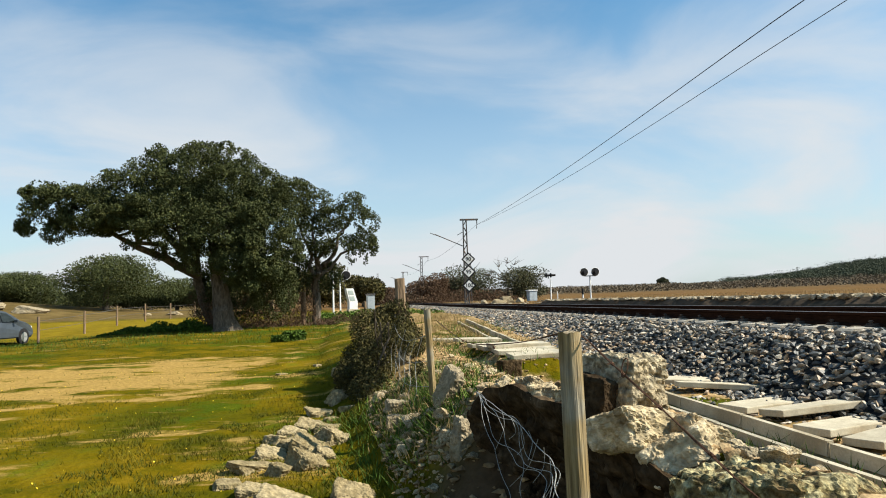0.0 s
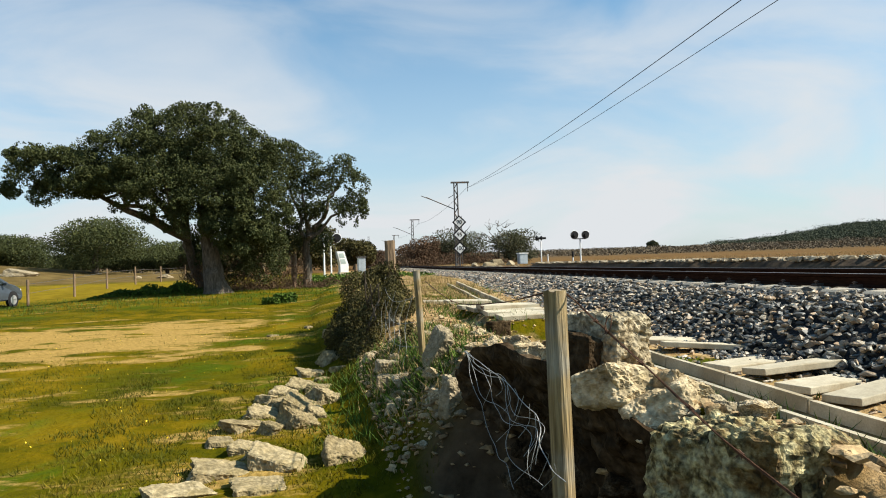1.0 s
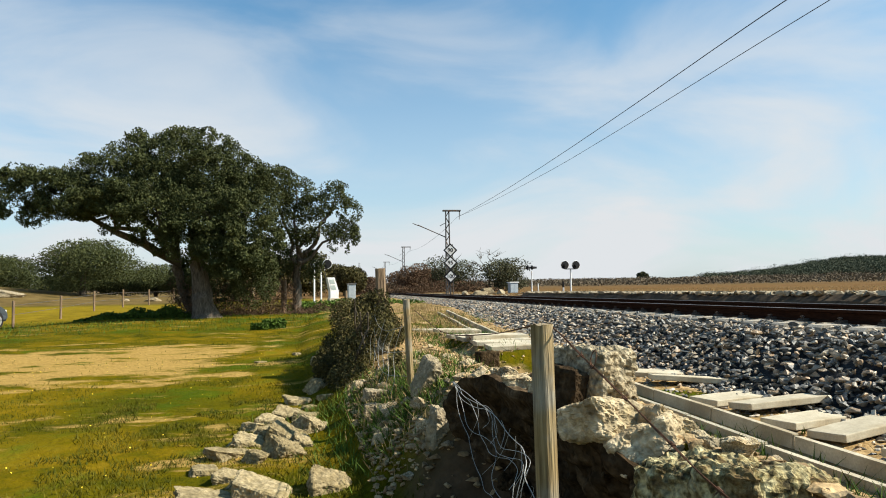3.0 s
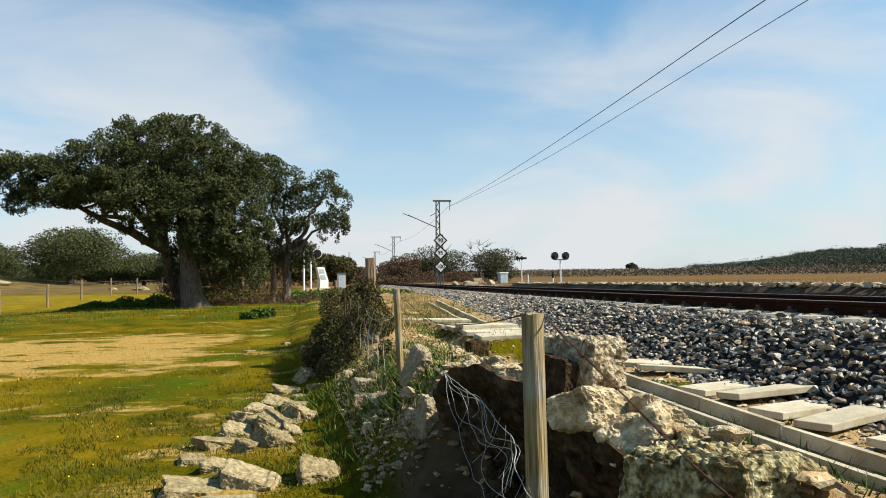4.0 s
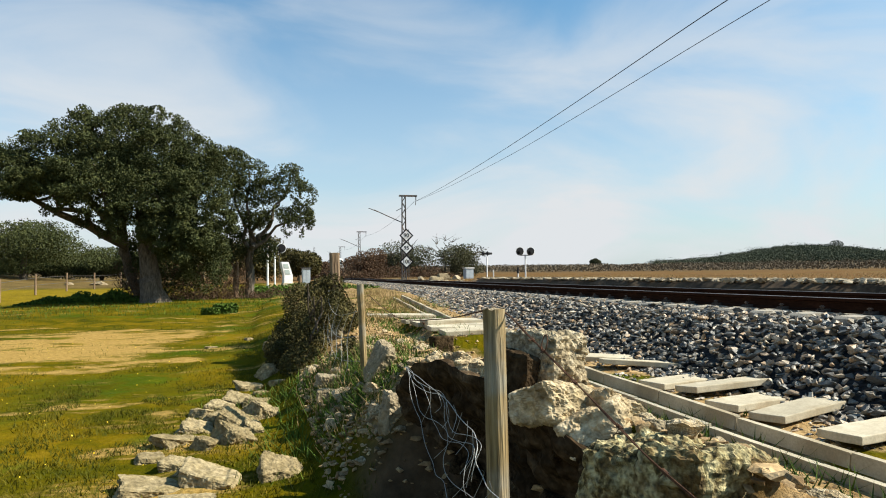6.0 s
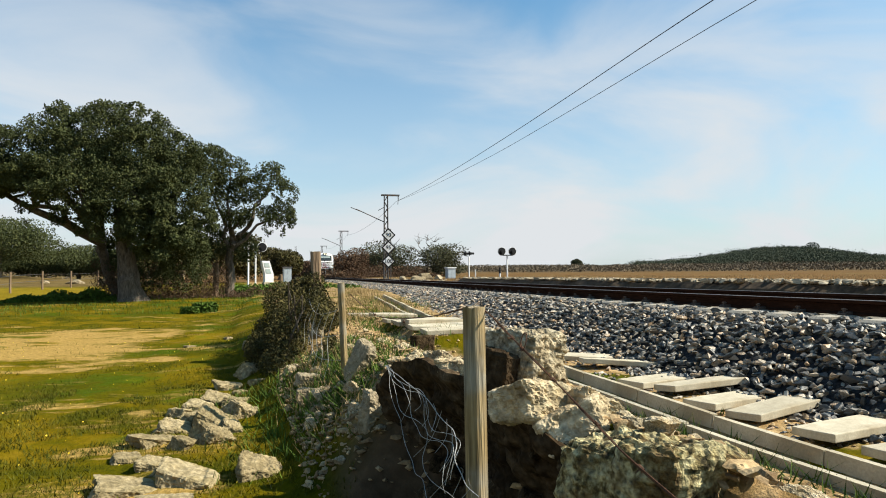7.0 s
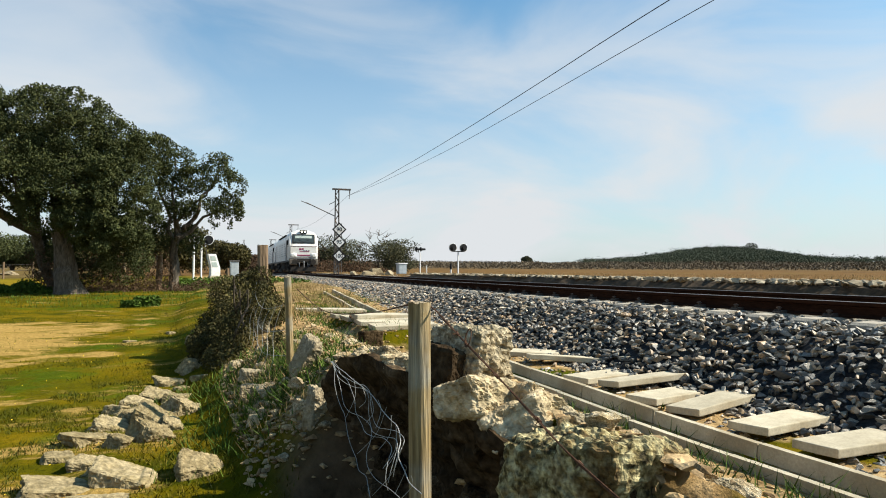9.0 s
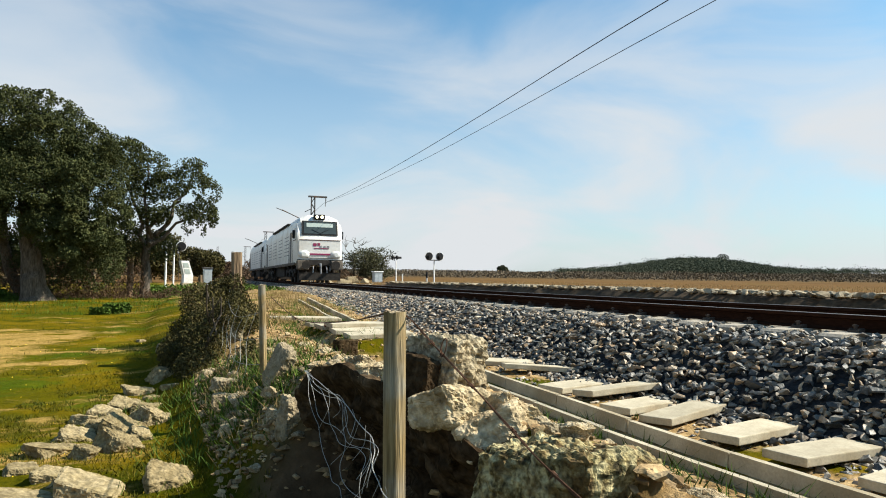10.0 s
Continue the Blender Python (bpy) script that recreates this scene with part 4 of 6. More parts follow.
cut_rock(10, -6.13, 4.40, -0.72, (0.16, 0.16, 0.27), 15, 0, 10, "pale_rock", "pale stone lodged in the wall's broken end", 0.08)
cut_rock(11, -6.08, 8.3, -0.40, (0.16, 0.16, 0.22), 60, 0, 14, "pale_rock", "pale stone leaning by the fence post", 0.05)
cut_rock(12, -6.36, 6.75, -0.82, (0.22, 0.2, 0.15), 10, 0, 6, "pale_rock", "pale stone fallen at the wall's foot", 0.05)
cut_rock(13, -6.44, 6.25, -0.90, (0.13, 0.14, 0.16), 80, 0, 8, "pale_rock", "pale stone fallen at the wall's foot", 0.05)
cut_rock(14, -6.42, 5.45, -1.02, (0.17, 0.18, 0.14), 30, 0, 6, "rock", "ochre stone fallen at the wall's foot", 0.05)
cut_rock(16, -4.92, 7.45, -0.56, (0.24, 0.2, 0.22), 4, 0, 0, "wall_stone", "dark square block at the edge of the lid pile", 0.03, 0.06)


# pile of stone slabs in the grass
def stone_pile():
    rows = [  # x, y, width, depth, height, turn, tilt towards the fence, tilt along it
        (-6.89, 9.10, 0.30, 0.30, 0.34, 25, 22, 18), (-7.18, 8.55, 0.42, 0.30, 0.20, 10, 14, 8), (-6.80, 8.35, 0.45, 0.18, 0.10, 5, 0, 0), (-7.26, 7.75, 0.42, 0.36, 0.26, -8, 18, 6), (-6.99, 7.00, 0.46, 0.40, 0.32, 20, 26, 14),
        (-7.29, 6.66, 0.46, 0.42, 0.38, -12, 24, 8), (-7.27, 6.12, 0.40, 0.36, 0.40, 30, 20, 20), (-7.68, 6.62, 0.42, 0.34, 0.30, 10, 20, 10), (-7.53, 5.95, 0.22, 0.26, 0.30, 50, 10, 20), (-7.70, 5.47, 0.30, 0.24, 0.17, 0, 8, 5),
        (-7.82, 4.96, 0.58, 0.40, 0.18, 15, 10, 5), (-7.76, 6.20, 0.52, 0.34, 0.20, 35, 14, 4), (-7.48, 7.45, 0.36, 0.30, 0.26, -20, 18, 10), (-7.66, 7.25, 0.26, 0.24, 0.18, 60, 10, 10), (-7.42, 5.00, 0.50, 0.36, 0.22, -15, 12, 6), (-6.92, 5.02, 0.38, 0.34, 0.32, 15, 14, 14),
        (-7.50, 6.90, 0.30, 0.30, 0.28, 40, 14, 6), (-7.08, 7.60, 0.30, 0.24, 0.20, 70, 10, 6), (-7.12, 6.45, 0.24, 0.3, 0.24, 10, 10, 10), (-7.95, 5.75, 0.30, 0.26, 0.14, 20, 6, 4), (-7.58, 5.25, 0.24, 0.2, 0.14, 50, 6, 6), (-8.05, 4.55, 0.5, 0.34, 0.16, 30, 6, 4), (-7.55, 4.55, 0.4, 0.3, 0.14, 10, 6, 4), (-7.05, 8.15, 0.2, 0.16, 0.12, 40, 6, 4),
        (-6.84, 11.40, 0.27, 0.22, 0.26, 30, 8, 12), (-7.22, 13.4, 0.20, 0.16, 0.14, 10, 4, 4), (-7.9, 12.6, 0.22, 0.16, 0.07, 40, 3, 3)]
    for i, (x, y, w, d, h, a, ty, tx) in enumerate(rows):
        o = part("field_stone", hewn(700 + i, (w * 0.78, d * 0.78, h * 0.66), 0.05, 0.2), M["field_rock"])
        o.matrix_basis = pose(x, y, height(x, y), tx, ty, a)
        tagged(o, "pale angular stone half sunk among others in the grass" if i < 24 else "single pale stone lying in the meadow grass", "rock", "stones in the grass")


stone_pile()


# ---- fence ----
def wooden_post(x, y, z0, z1, r, lean=0, lean_y=0, label="", mat="post", square=False):
    """A weathered post: shaft with a worn top and splits."""
    h = z1 - z0
    p = thing("fence_post", pose(x, y, z0, lean_y, lean, 0), label, "fence post", "fence posts")
    bm = bmesh.new()
    seg, rings = (24, 26)
    for k in range(rings + 1):
        z = h * k / rings
        for i in range(seg):
            a = 2 * math.pi * i / seg
            rr = r * (1 + 0.05 * noise.noise(Vector((math.cos(a) * 2, math.sin(a) * 2, z * 1.3 + x))) + 0.03 * noise.noise(Vector((math.cos(a) * 7, math.sin(a) * 7, z * 0.6))))
            if square:
                rr *= min(1.25, 1 / max(abs(math.cos(a)), abs(math.sin(a))))
            for sa, w in ((2.1 + y, 0.10), (4.2 + y, 0.07), (5.4, 0.08)):
                dd = abs((a - sa + math.pi) % (2 * math.pi) - math.pi)
                if dd < w * 1.6 and z > h * 0.2:
                    rr -= r * 0.16 * (1 - dd / (w * 1.6))
            zz = z + (0.012 * noise.noise(Vector((math.cos(a) * 3, math.sin(a) * 3, 5))) if k == rings else 0)
            bm.verts.new((math.cos(a) * rr, math.sin(a) * rr, zz))
    bm.verts.ensure_lookup_table()
    for k in range(rings):
        for i in range(seg):
            j = (i + 1) % seg
            bm.faces.new([bm.verts[k * seg + i], bm.verts[k * seg + j], bm.verts[(k + 1) * seg + j], bm.verts[(k + 1) * seg + i]])
    part("shaft", bm, M[mat], p)
    bm = bmesh.new()
    ring = []
    for i in range(seg):
        a = 2 * math.pi * i / seg
        rr = r * 0.97 * (min(1.25, 1 / max(abs(math.cos(a)), abs(math.sin(a)))) if square else 1)
        ring.append(bm.verts.new((math.cos(a) * rr, math.sin(a) * rr, h - 0.004 + 0.006 * noise.noise(Vector((math.cos(a) * 3, math.sin(a) * 3, 5))))))
    c = bm.verts.new((0, 0, h + 0.006))
    for i in range(seg):
        bm.faces.new((ring[i], ring[(i + 1) % seg], c))
    part("end_grain", bm, M["post_end"], p, "cracked sawn top")
    return p


wooden_post(-6.148, 2.17, -1.3, 0.155, 0.045, -0.6, 0, "round weathered wooden fence post beside the tumbled wall")
wooden_post(-6.05, 6.16, -1.0, 0.215, 0.035, -2.5, 0, "thin grey wooden fence post leaning beside the rubble")
wooden_post(-5.87, 10.1, -1.0, 0.66, 0.075, -1.5, 0, "thick squared old wooden sleeper used as fence post", "sleeper_wood", True)


def strand(name, pts, r, mat, parent=None, sub=6, res=5, cyclic=False):
    """A wire as a mesh tube through the points (smoothed)."""
    pts = [Vector(p) for p in pts]
    path = []
    for i in range(len(pts) - 1):
        p0, p1, p2, p3 = pts[max(i - 1, 0)], pts[i], pts[i + 1], pts[min(i + 2, len(pts) - 1)]
        for k in range(sub):
            t = k / sub
            path.append(0.5 * ((2 * p1) + (p2 - p0) * t + (2 * p0 - 5 * p1 + 4 * p2 - p3) * t * t + (3 * p1 - p0 - 3 * p2 + p3) * t ** 3))
    path.append(pts[-1])
    V, F = [], []
    for i, p in enumerate(path):
        d = (path[min(i + 1, len(path) - 1)] - path[max(i - 1, 0)]).normalized()
        e = d.orthogonal().normalized()
        g = d.cross(e)
        for k in range(res):
            a = 2 * math.pi * k / res
            V.append(p + (e * math.cos(a) + g * math.sin(a)) * r)
    for i in range(len(path) - 1):
        for k in range(res):
            F.append((i * res + k, i * res + (k + 1) % res, (i + 1) * res + (k + 1) % res, (i + 1) * res + k))
    return raw(name, [tuple(v) for v in V], F, mat, parent)


def make_barbed_wire():
    w = thing("barbed_wire", pose(0, 0, 0), "rusty slack barbed wire hanging from the wooden fence post", "barbed wire")
    main = [(-6.02, 6.14, 0.10), (-6.06, 4.6, -0.02), (-6.10, 3.2, 0.05), (-6.125, 2.30, 0.145), (-6.12, 2.14, 0.135), (-6.10, 2.0, 0.075), (-6.10, 1.84, 0.02), (-6.10, 1.58, -0.06), (-6.10, 1.36, -0.13), (-6.10, 1.07, -0.22), (-6.05, 0.6, -0.34), (-6.0, -0.5, -0.5)]
    strand("wire_strand", main, 0.0028, M["rust_wire"], w)
    strand("wire_strand", [(p[0] + 0.004 * math.sin(i * 2.1), p[1], p[2] + 0.004 * math.cos(i * 2.1)) for i, p in enumerate(main)], 0.0022, M["rust_wire"], w)
    for x, y, z in ((-6.10, 1.93, 0.05), (-6.10, 1.84, 0.02), (-6.10, 1.60, -0.055), (-6.10, 1.33, -0.14), (-6.10, 1.12, -0.205), (-6.07, 0.85, -0.285), (-6.10, 3.6, 0.0), (-6.06, 4.7, -0.02)):
        bm = bmesh.new()
        rng = random.Random(int(y * 100))
        tube(bm, (x, y - 0.010, z - 0.003), (x, y + 0.010, z + 0.003), 0.006, seg=6)
        for _ in range(4):
            d = Vector((rng.gauss(0, 1), rng.gauss(0, 0.5), rng.gauss(0, 1))).normalized() * 0.022
            tube(bm, (x, y, z), Vector((x, y, z)) + d, 0.0018, 0.0006, 5)
        part("barb", bm, M["rust_wire"], w)
    # curled loose end
    coil = [(-6.10 + 0.008 * math.sin(a), 1.83 + 0.022 * math.cos(a), 0.045 + 0.032 * math.sin(a)) for a in [k * 0.7 for k in range(12)]]
    strand("loose_curl", coil, 0.0022, M["rust_wire"], w, 4)


make_barbed_wire()


def make_mesh_fence():
    """Torn wire netting, hanging off the fence over the wall's shaded face."""
    f = thing("wire_netting", pose(0, 0, 0), "torn galvanised wire netting hanging slack down the wall", "wire netting")
    rng = random.Random(6)
    upper = [(-6.215, 3.6, -0.259), (-6.186, 3.3, -0.297), (-6.172, 2.95, -0.332), (-6.144, 2.7, -0.379), (-6.167, 2.45, -0.421), (-6.223, 2.2, -0.496), (-6.209, 2.03, -0.551)]
    lower = [(-6.215, 3.6, -0.259), (-6.209, 3.5, -0.411), (-6.217, 3.3, -0.532), (-6.229, 3.05, -0.625), (-6.231, 2.85, -0.685), (-6.245, 2.65, -0.73), (-6.249, 2.5, -0.769)]

    def between(t, s):
        k = min(5, int(t * 6))
        f = t * 6 - k
        p = Vector(upper[k]).lerp(Vector(upper[k + 1]), f)
        q = Vector(lower[k]).lerp(Vector(lower[k + 1]), f)
        return p.lerp(q, s)

    # long strands that wander and cross one another, bunched along the upper edge
    for k, s0 in enumerate((0.0, 0.10, 0.24, 0.40, 0.60, 0.95)):
        ph, fr = rng.uniform(0, 6.3), rng.uniform(1.5, 3.2)
        end = rng.uniform(0.82, 1.0) if k else 1.0
        amp = 0.03 if k in (0, 5) else 0.20
        pts = []
        for i in range(15):
            t = end * i / 14
            p = between(t, s0 + amp * math.sin(ph + fr * 6.3 * t))
            pts.append((p.x + rng.uniform(-0.008, 0.012), p.y, p.z + rng.uniform(-0.008, 0.008)))
        strand("netting_wire", pts, 0.0022 if k < 1 else 0.0014, M["wire"], f, 4)
    # cross wires, pulled long and limp
    for k in range(11):
        t = 0.22 + 0.068 * k
        s1 = rng.uniform(0.3, 0.55) if k % 4 else 0.9
        p, q = between(t, -0.06), between(min(1.0, t + rng.uniform(0.08, 0.16)), s1)
        m = p.lerp(q, 0.5)
        strand("netting_wire", [p, (m.x + 0.02, m.y - rng.uniform(0.0, 0.05), m.z + rng.uniform(-0.02, 0.04)), q], 0.0013, M["wire"], f)
    # netting still standing between the thin and the thick post
    for k in range(8):
        y = 6.3 + 0.48 * k
        strand("netting_wire", [(-6.13, y, -0.05 - 0.05 * (k % 3)), (-6.2, y + 0.1, -0.35), (-6.22, y - 0.06, -0.6), (-6.3, y + 0.05, -0.85)], 0.0021, M["wire"], f)
    for k in range(3):
        strand("netting_wire", [(-6.10, 6.2, -0.05 - 0.25 * k), (-6.18, 7.5, -0.16 - 0.25 * k), (-6.12, 9.0, -0.05 - 0.25 * k), (-6.0, 10.05, 0.1 - 0.25 * k)], 0.0022, M["wire"], f)


make_mesh_fence()


# ---- trees and shrubs ----
def crown_points(blobs, per, seed, hollow=0.35, gap=0.12, gs=1.1):
    """Leaf places on and in the lobes of a crown, with gaps."""
    rng = np.random.RandomState(seed)
    out = []
    for x, y, z, rx, ry, rz in blobs:
        n = int(per * (rx * ry + ry * rz + rx * rz) / 3)
        d = rng.normal(size=(n, 3))
        d /= np.linalg.norm(d, axis=1)[:, None]
        r = rng.uniform(hollow, 1.0, n) ** 0.5
        p = d * r[:, None] * (rx, ry, rz) + (x, y, z)
        for q in p:
            v = Vector(q)
            k = noise.noise(v * gs + Vector((seed, 0, 0))) + 0.5 * noise.noise(v * gs * 2.7)
            if k > gap - 0.25:
                out.append(q)
    return np.array(out)


def limb(bm, a, b, r0, r1, bend, seed, seg=9, steps=7):
    """A tapering, slightly crooked branch: rings along a path, in one skin."""
    rng = random.Random(seed)
    a, b = Vector(a), Vector(b)
    path = [a]
    for k in range(1, steps + 1):
        t = k / steps
        path.append(a.lerp(b, t) + Vector((rng.gauss(0, 1), rng.gauss(0, 1), rng.gauss(0, 0.5))) * bend * math.sin(math.pi * t))
    rings = []
    for k, p in enumerate(path):
        d = (path[min(k + 1, steps)] - path[max(k - 1, 0)]).normalized()
        e = d.orthogonal().normalized()
        g = d.cross(e)
        r = r0 + (r1 - r0) * k / steps
        rings.append([bm.verts.new(p + (e * math.cos(2 * math.pi * i / seg) + g * math.sin(2 * math.pi * i / seg)) * r * (1 + 0.08 * rng.uniform(-1, 1))) for i in range(seg)])
    for q, w in zip(rings, rings[1:]):
        best = min(range(seg), key=lambda s: sum((q[i].co - w[(i + s) % seg].co).length for i in range(seg)))
        for i in range(seg):
            bm.faces.new((q[i], q[(i + 1) % seg], w[(i + 1 + best) % seg], w[(i + best) % seg]))
    bm.faces.new(rings[-1])


def big_oak():
    t = thing("holm_oak", pose(0, 0, 0), "spreading old holm oak with dense dark crown and grey trunk", "tree")
    base = (-10.75, 26.4, meadow(-10.75, 26.4) - 0.1)
    bm = bmesh.new()
    fork = (-11.15, 26.6, 1.6)
    limb(bm, base, fork, 0.44, 0.27, 0.05, 1, 14, 9)
    for v in bm.verts:
        k = max(0.0, 0.55 - (v.co.z - base[2])) ** 2
        v.co.x += (v.co.x - base[0]) * k * 1.6
        v.co.y += (v.co.y - base[1]) * k * 1.6
    part("trunk", bm, M["bark"], t)
    bm = bmesh.new()
    limb(bm, (-11.75, 29.3, -0.7), (-12.1, 27.9, 1.7), 0.21, 0.18, 0.08, 2, 12, 7)
    part("trunk", bm, M["bark"], t, "second darker trunk of the oak")
    ends = [(-16.6, 26.8, 4.0), (-14.8, 27, 5.0), (-13, 26.5, 6.0), (-11.3, 26.4, 6.2), (-9.6, 26.5, 5.4), (-8.6, 26.6, 4.0), (-10.6, 25.4, 4.2), (-12.6, 25.2, 4.3), (-14.2, 25.6, 3.4), (-12.0, 28.5, 5)]
    for i, e in enumerate(ends):
        bm = bmesh.new()
        s = fork if e[0] > -12.4 else (-12.1, 27.9, 1.6)
        limb(bm, s, e, 0.19, 0.04, 0.22, 30 + i)
        lb = part("limb", bm, M["bark"], t)
        for k in range(3):
            m = Vector(s).lerp(Vector(e), 0.5 + 0.15 * k)
            rng = random.Random(i * 10 + k)
            bm = bmesh.new()
            limb(bm, m, m + Vector((rng.gauss(0, 0.9), rng.gauss(0, 0.9), rng.uniform(0.1, 1.1))), 0.06, 0.015, 0.1, i * 7 + k, 6, 4)
            part("branch", bm, M["bark"], lb)
    blobs = [(-11.6, 26.6, 5.2, 1.9, 1.9, 1.5), (-13.1, 26.5, 4.9, 1.9, 1.8, 1.45), (-10.2, 26.4, 4.7, 1.8, 1.8, 1.5), (-14.6, 26.6, 4.4, 1.6, 1.6, 1.3), (-16.0, 26.7, 4.25, 1.3, 1.2, 0.95),
             (-17.3, 26.7, 4.1, 1.0, 1.0, 0.85), (-9.1, 26.3, 4.2, 1.3, 1.4, 1.4), (-9.4, 25.6, 3.0, 1.3, 1.3, 1.5), (-10.8, 25.3, 3.2, 1.5, 1.3, 1.6), (-12.3, 25.4, 3.6, 1.6, 1.4, 1.3),
             (-13.9, 25.7, 3.7, 1.4, 1.3, 0.85), (-15.2, 26, 3.6, 1.1, 1.1, 0.55), (-11.9, 28.2, 4.2, 2.2, 1.6, 1.6), (-8.9, 25.7, 1.9, 0.9, 0.9, 0.9), (-10.0, 25.3, 1.7, 0.9, 0.9, 0.9),
             (-16.9, 26.5, 3.3, 0.6, 0.6, 0.5), (-13.2, 26.2, 2.5, 0.35, 0.35, 0.4), (-14.3, 26.2, 2.75, 0.3, 0.3, 0.3), (-12.5, 26.2, 2.1, 0.3, 0.3, 0.4), (-11.5, 26.3, 6.3, 1.0, 1.0, 0.5), (-12.8, 26.4, 6.0, 0.9, 0.9, 0.5), (-10.3, 26.2, 6.0, 0.8, 0.9, 0.5),
             (-9.6, 25.6, 2.2, 1.4, 1.0, 1.0), (-11.4, 25.4, 2.2, 1.0, 0.9, 0.8), (-9.2, 27.2, 0.9, 0.8, 0.8, 1.3), (-10.4, 27.5, 0.8, 0.9, 0.8, 1.2), (-8.5, 26.2, 1.0, 0.5, 0.5, 1.1), (-11.5, 28.4, 1.3, 0.7, 0.5, 1.1), (-11.9, 29.6, 0.9, 0.9, 0.5, 1.3)]
    rng = random.Random(77)
    for x, y, z, rx, ry, rz in blobs[:15]:
        for _ in range(11):
            d = Vector((rng.gauss(0, 1), rng.gauss(0, 1) - 0.4, rng.gauss(0, 0.8))).normalized()
            s = rng.uniform(0.15, 0.40)
            blobs.append((x + d.x * rx * 1.07, y + d.y * ry, z + d.z * rz * 1.07, s * 1.2, s * 1.2, s * 0.8))
    leaves("crown", crown_points(blobs, 7200, 3, 0.25, 0.20, 1.8), 0.088, M["leaf"], t, 3)
    return t


big_oak()


def right_oak():
    t = thing("holm_oak", pose(0, 0, 0), "slender holm oak with open drooping crown leaning over the fence", "tree")
    bm = bmesh.new()
    limb(bm, (-7.4, 28.5, -0.7), (-7.35, 28.3, 1.5), 0.2, 0.14, 0.06, 71, 10)
    part("trunk", bm, M["bark"], t)
    for i, e in enumerate([(-5.9, 27.8, 3.9), (-5.1, 27.8, 3.0), (-7.4, 27.6, 4.6), (-8.3, 28, 4.6), (-6.6, 28, 2.6), (-5.5, 27.6, 4.6)]):
        bm = bmesh.new()
        limb(bm, (-7.35, 28.3, 1.4), e, 0.10, 0.02, 0.2, 80 + i, 7)
        part("limb", bm, M["bark"], t)
    blobs = [(-8.2, 27.7, 4.75, 1.0, 1.0, 0.9), (-7.4, 27.7, 4.5, 0.9, 0.9, 0.7), (-6.6, 27.7, 3.9, 0.8, 0.8, 0.6), (-5.8, 27.7, 4.4, 0.8, 0.7, 0.65), (-5.2, 27.7, 3.7, 0.6, 0.6, 0.55), (-5.4, 27.7, 2.9, 0.6, 0.6, 0.45), (-6.2, 27.8, 2.9, 0.7, 0.7, 0.4),
             (-7.1, 27.9, 2.9, 0.8, 0.8, 0.7), (-7.9, 28, 3.3, 0.9, 0.9, 0.9), (-7.8, 28.6, 1.7, 0.8, 0.7, 0.8), (-6.9, 28.6, 1.5, 0.7, 0.7, 0.7), (-5.4, 27.7, 2.2, 0.22, 0.22, 0.45), (-4.95, 27.7, 2.7, 0.25, 0.25, 0.5), (-5.9, 27.7, 2.3, 0.25, 0.25, 0.4), (-8.6, 28.6, 1.1, 0.6, 0.6, 1.0)]
    leaves("crown", crown_points(blobs, 6000, 9, 0.15, 0.14, 2.1), 0.092, M["leaf"], t, 4)


right_oak()


def small_tree(x, y, w, h, seed, label, mat="far_leaf", leaf=0.35, n=2200, low=0.28, z=None):
    t = thing("tree", pose(0, 0, 0), label, "tree", "distant trees")
    z = meadow(x, y) if z is None else z
    rng = random.Random(seed)
    bm = bmesh.new()
    limb(bm, (x, y, z - 0.3), (x + rng.uniform(-0.3, 0.3), y, z + h * 0.45), h * 0.05 + 0.06, h * 0.03 + 0.03, 0.1, seed, 8, 5)
    part("trunk", bm, M["bark"], t)
    for k in range(4):
        bm = bmesh.new()
        limb(bm, (x, y, z + h * 0.35), (x + rng.uniform(-0.4, 0.4) * w, y + rng.uniform(-0.3, 0.3) * w, z + h * rng.uniform(0.55, 0.9)), h * 0.022, 0.02, 0.15, seed + k, 6, 4)
        part("limb", bm, M["bark"], t)
    blobs = []
    for k in range(12):
        a = rng.uniform(0, 6.3)
        r = rng.uniform(0.05, 0.33) * w
        blobs.append((x + r * math.cos(a), y + r * math.sin(a), z + h * rng.uniform(low, 0.72), w * rng.uniform(0.22, 0.32), w * rng.uniform(0.2, 0.3), h * rng.uniform(0.2, 0.3)))
    area = sum((b[3] * b[4] + b[4] * b[5] + b[3] * b[5]) / 3 for b in blobs)
    leaves("crown", crown_points(blobs, n / area, seed, 0.3, -0.15, 6.0 / w * 2), leaf, M[mat], t, seed)


for i, (x, y, w, h, lab) in enumerate([
        (-29.7, 75, 13.5, 6.5, "round holm oak with short trunk beyond the yellow meadow"), (-26.0, 92, 13, 4.4, "low holm oak at the meadow's edge"), (-19.5, 92, 12, 4.2, "low holm oak at the meadow's edge"),
        (-45.5, 70, 12, 8.6, "tall holm oak beside the rocky rise"), (-44, 88, 14, 5.2, "broad holm oak behind the rocky rise"), (-50, 92, 15, 5.4, "broad holm oak behind the rocky rise"), (-38, 96, 15, 4.6, "holm oak behind the rocky rise"), (-31.5, 98, 12, 4.4, "holm oak behind the meadow"), (-56, 78, 16, 9, "tall holm oak beside the rocky rise")]):
    small_tree(x, y, w, h, 300 + i, lab, "leaf", 0.22, 24000)
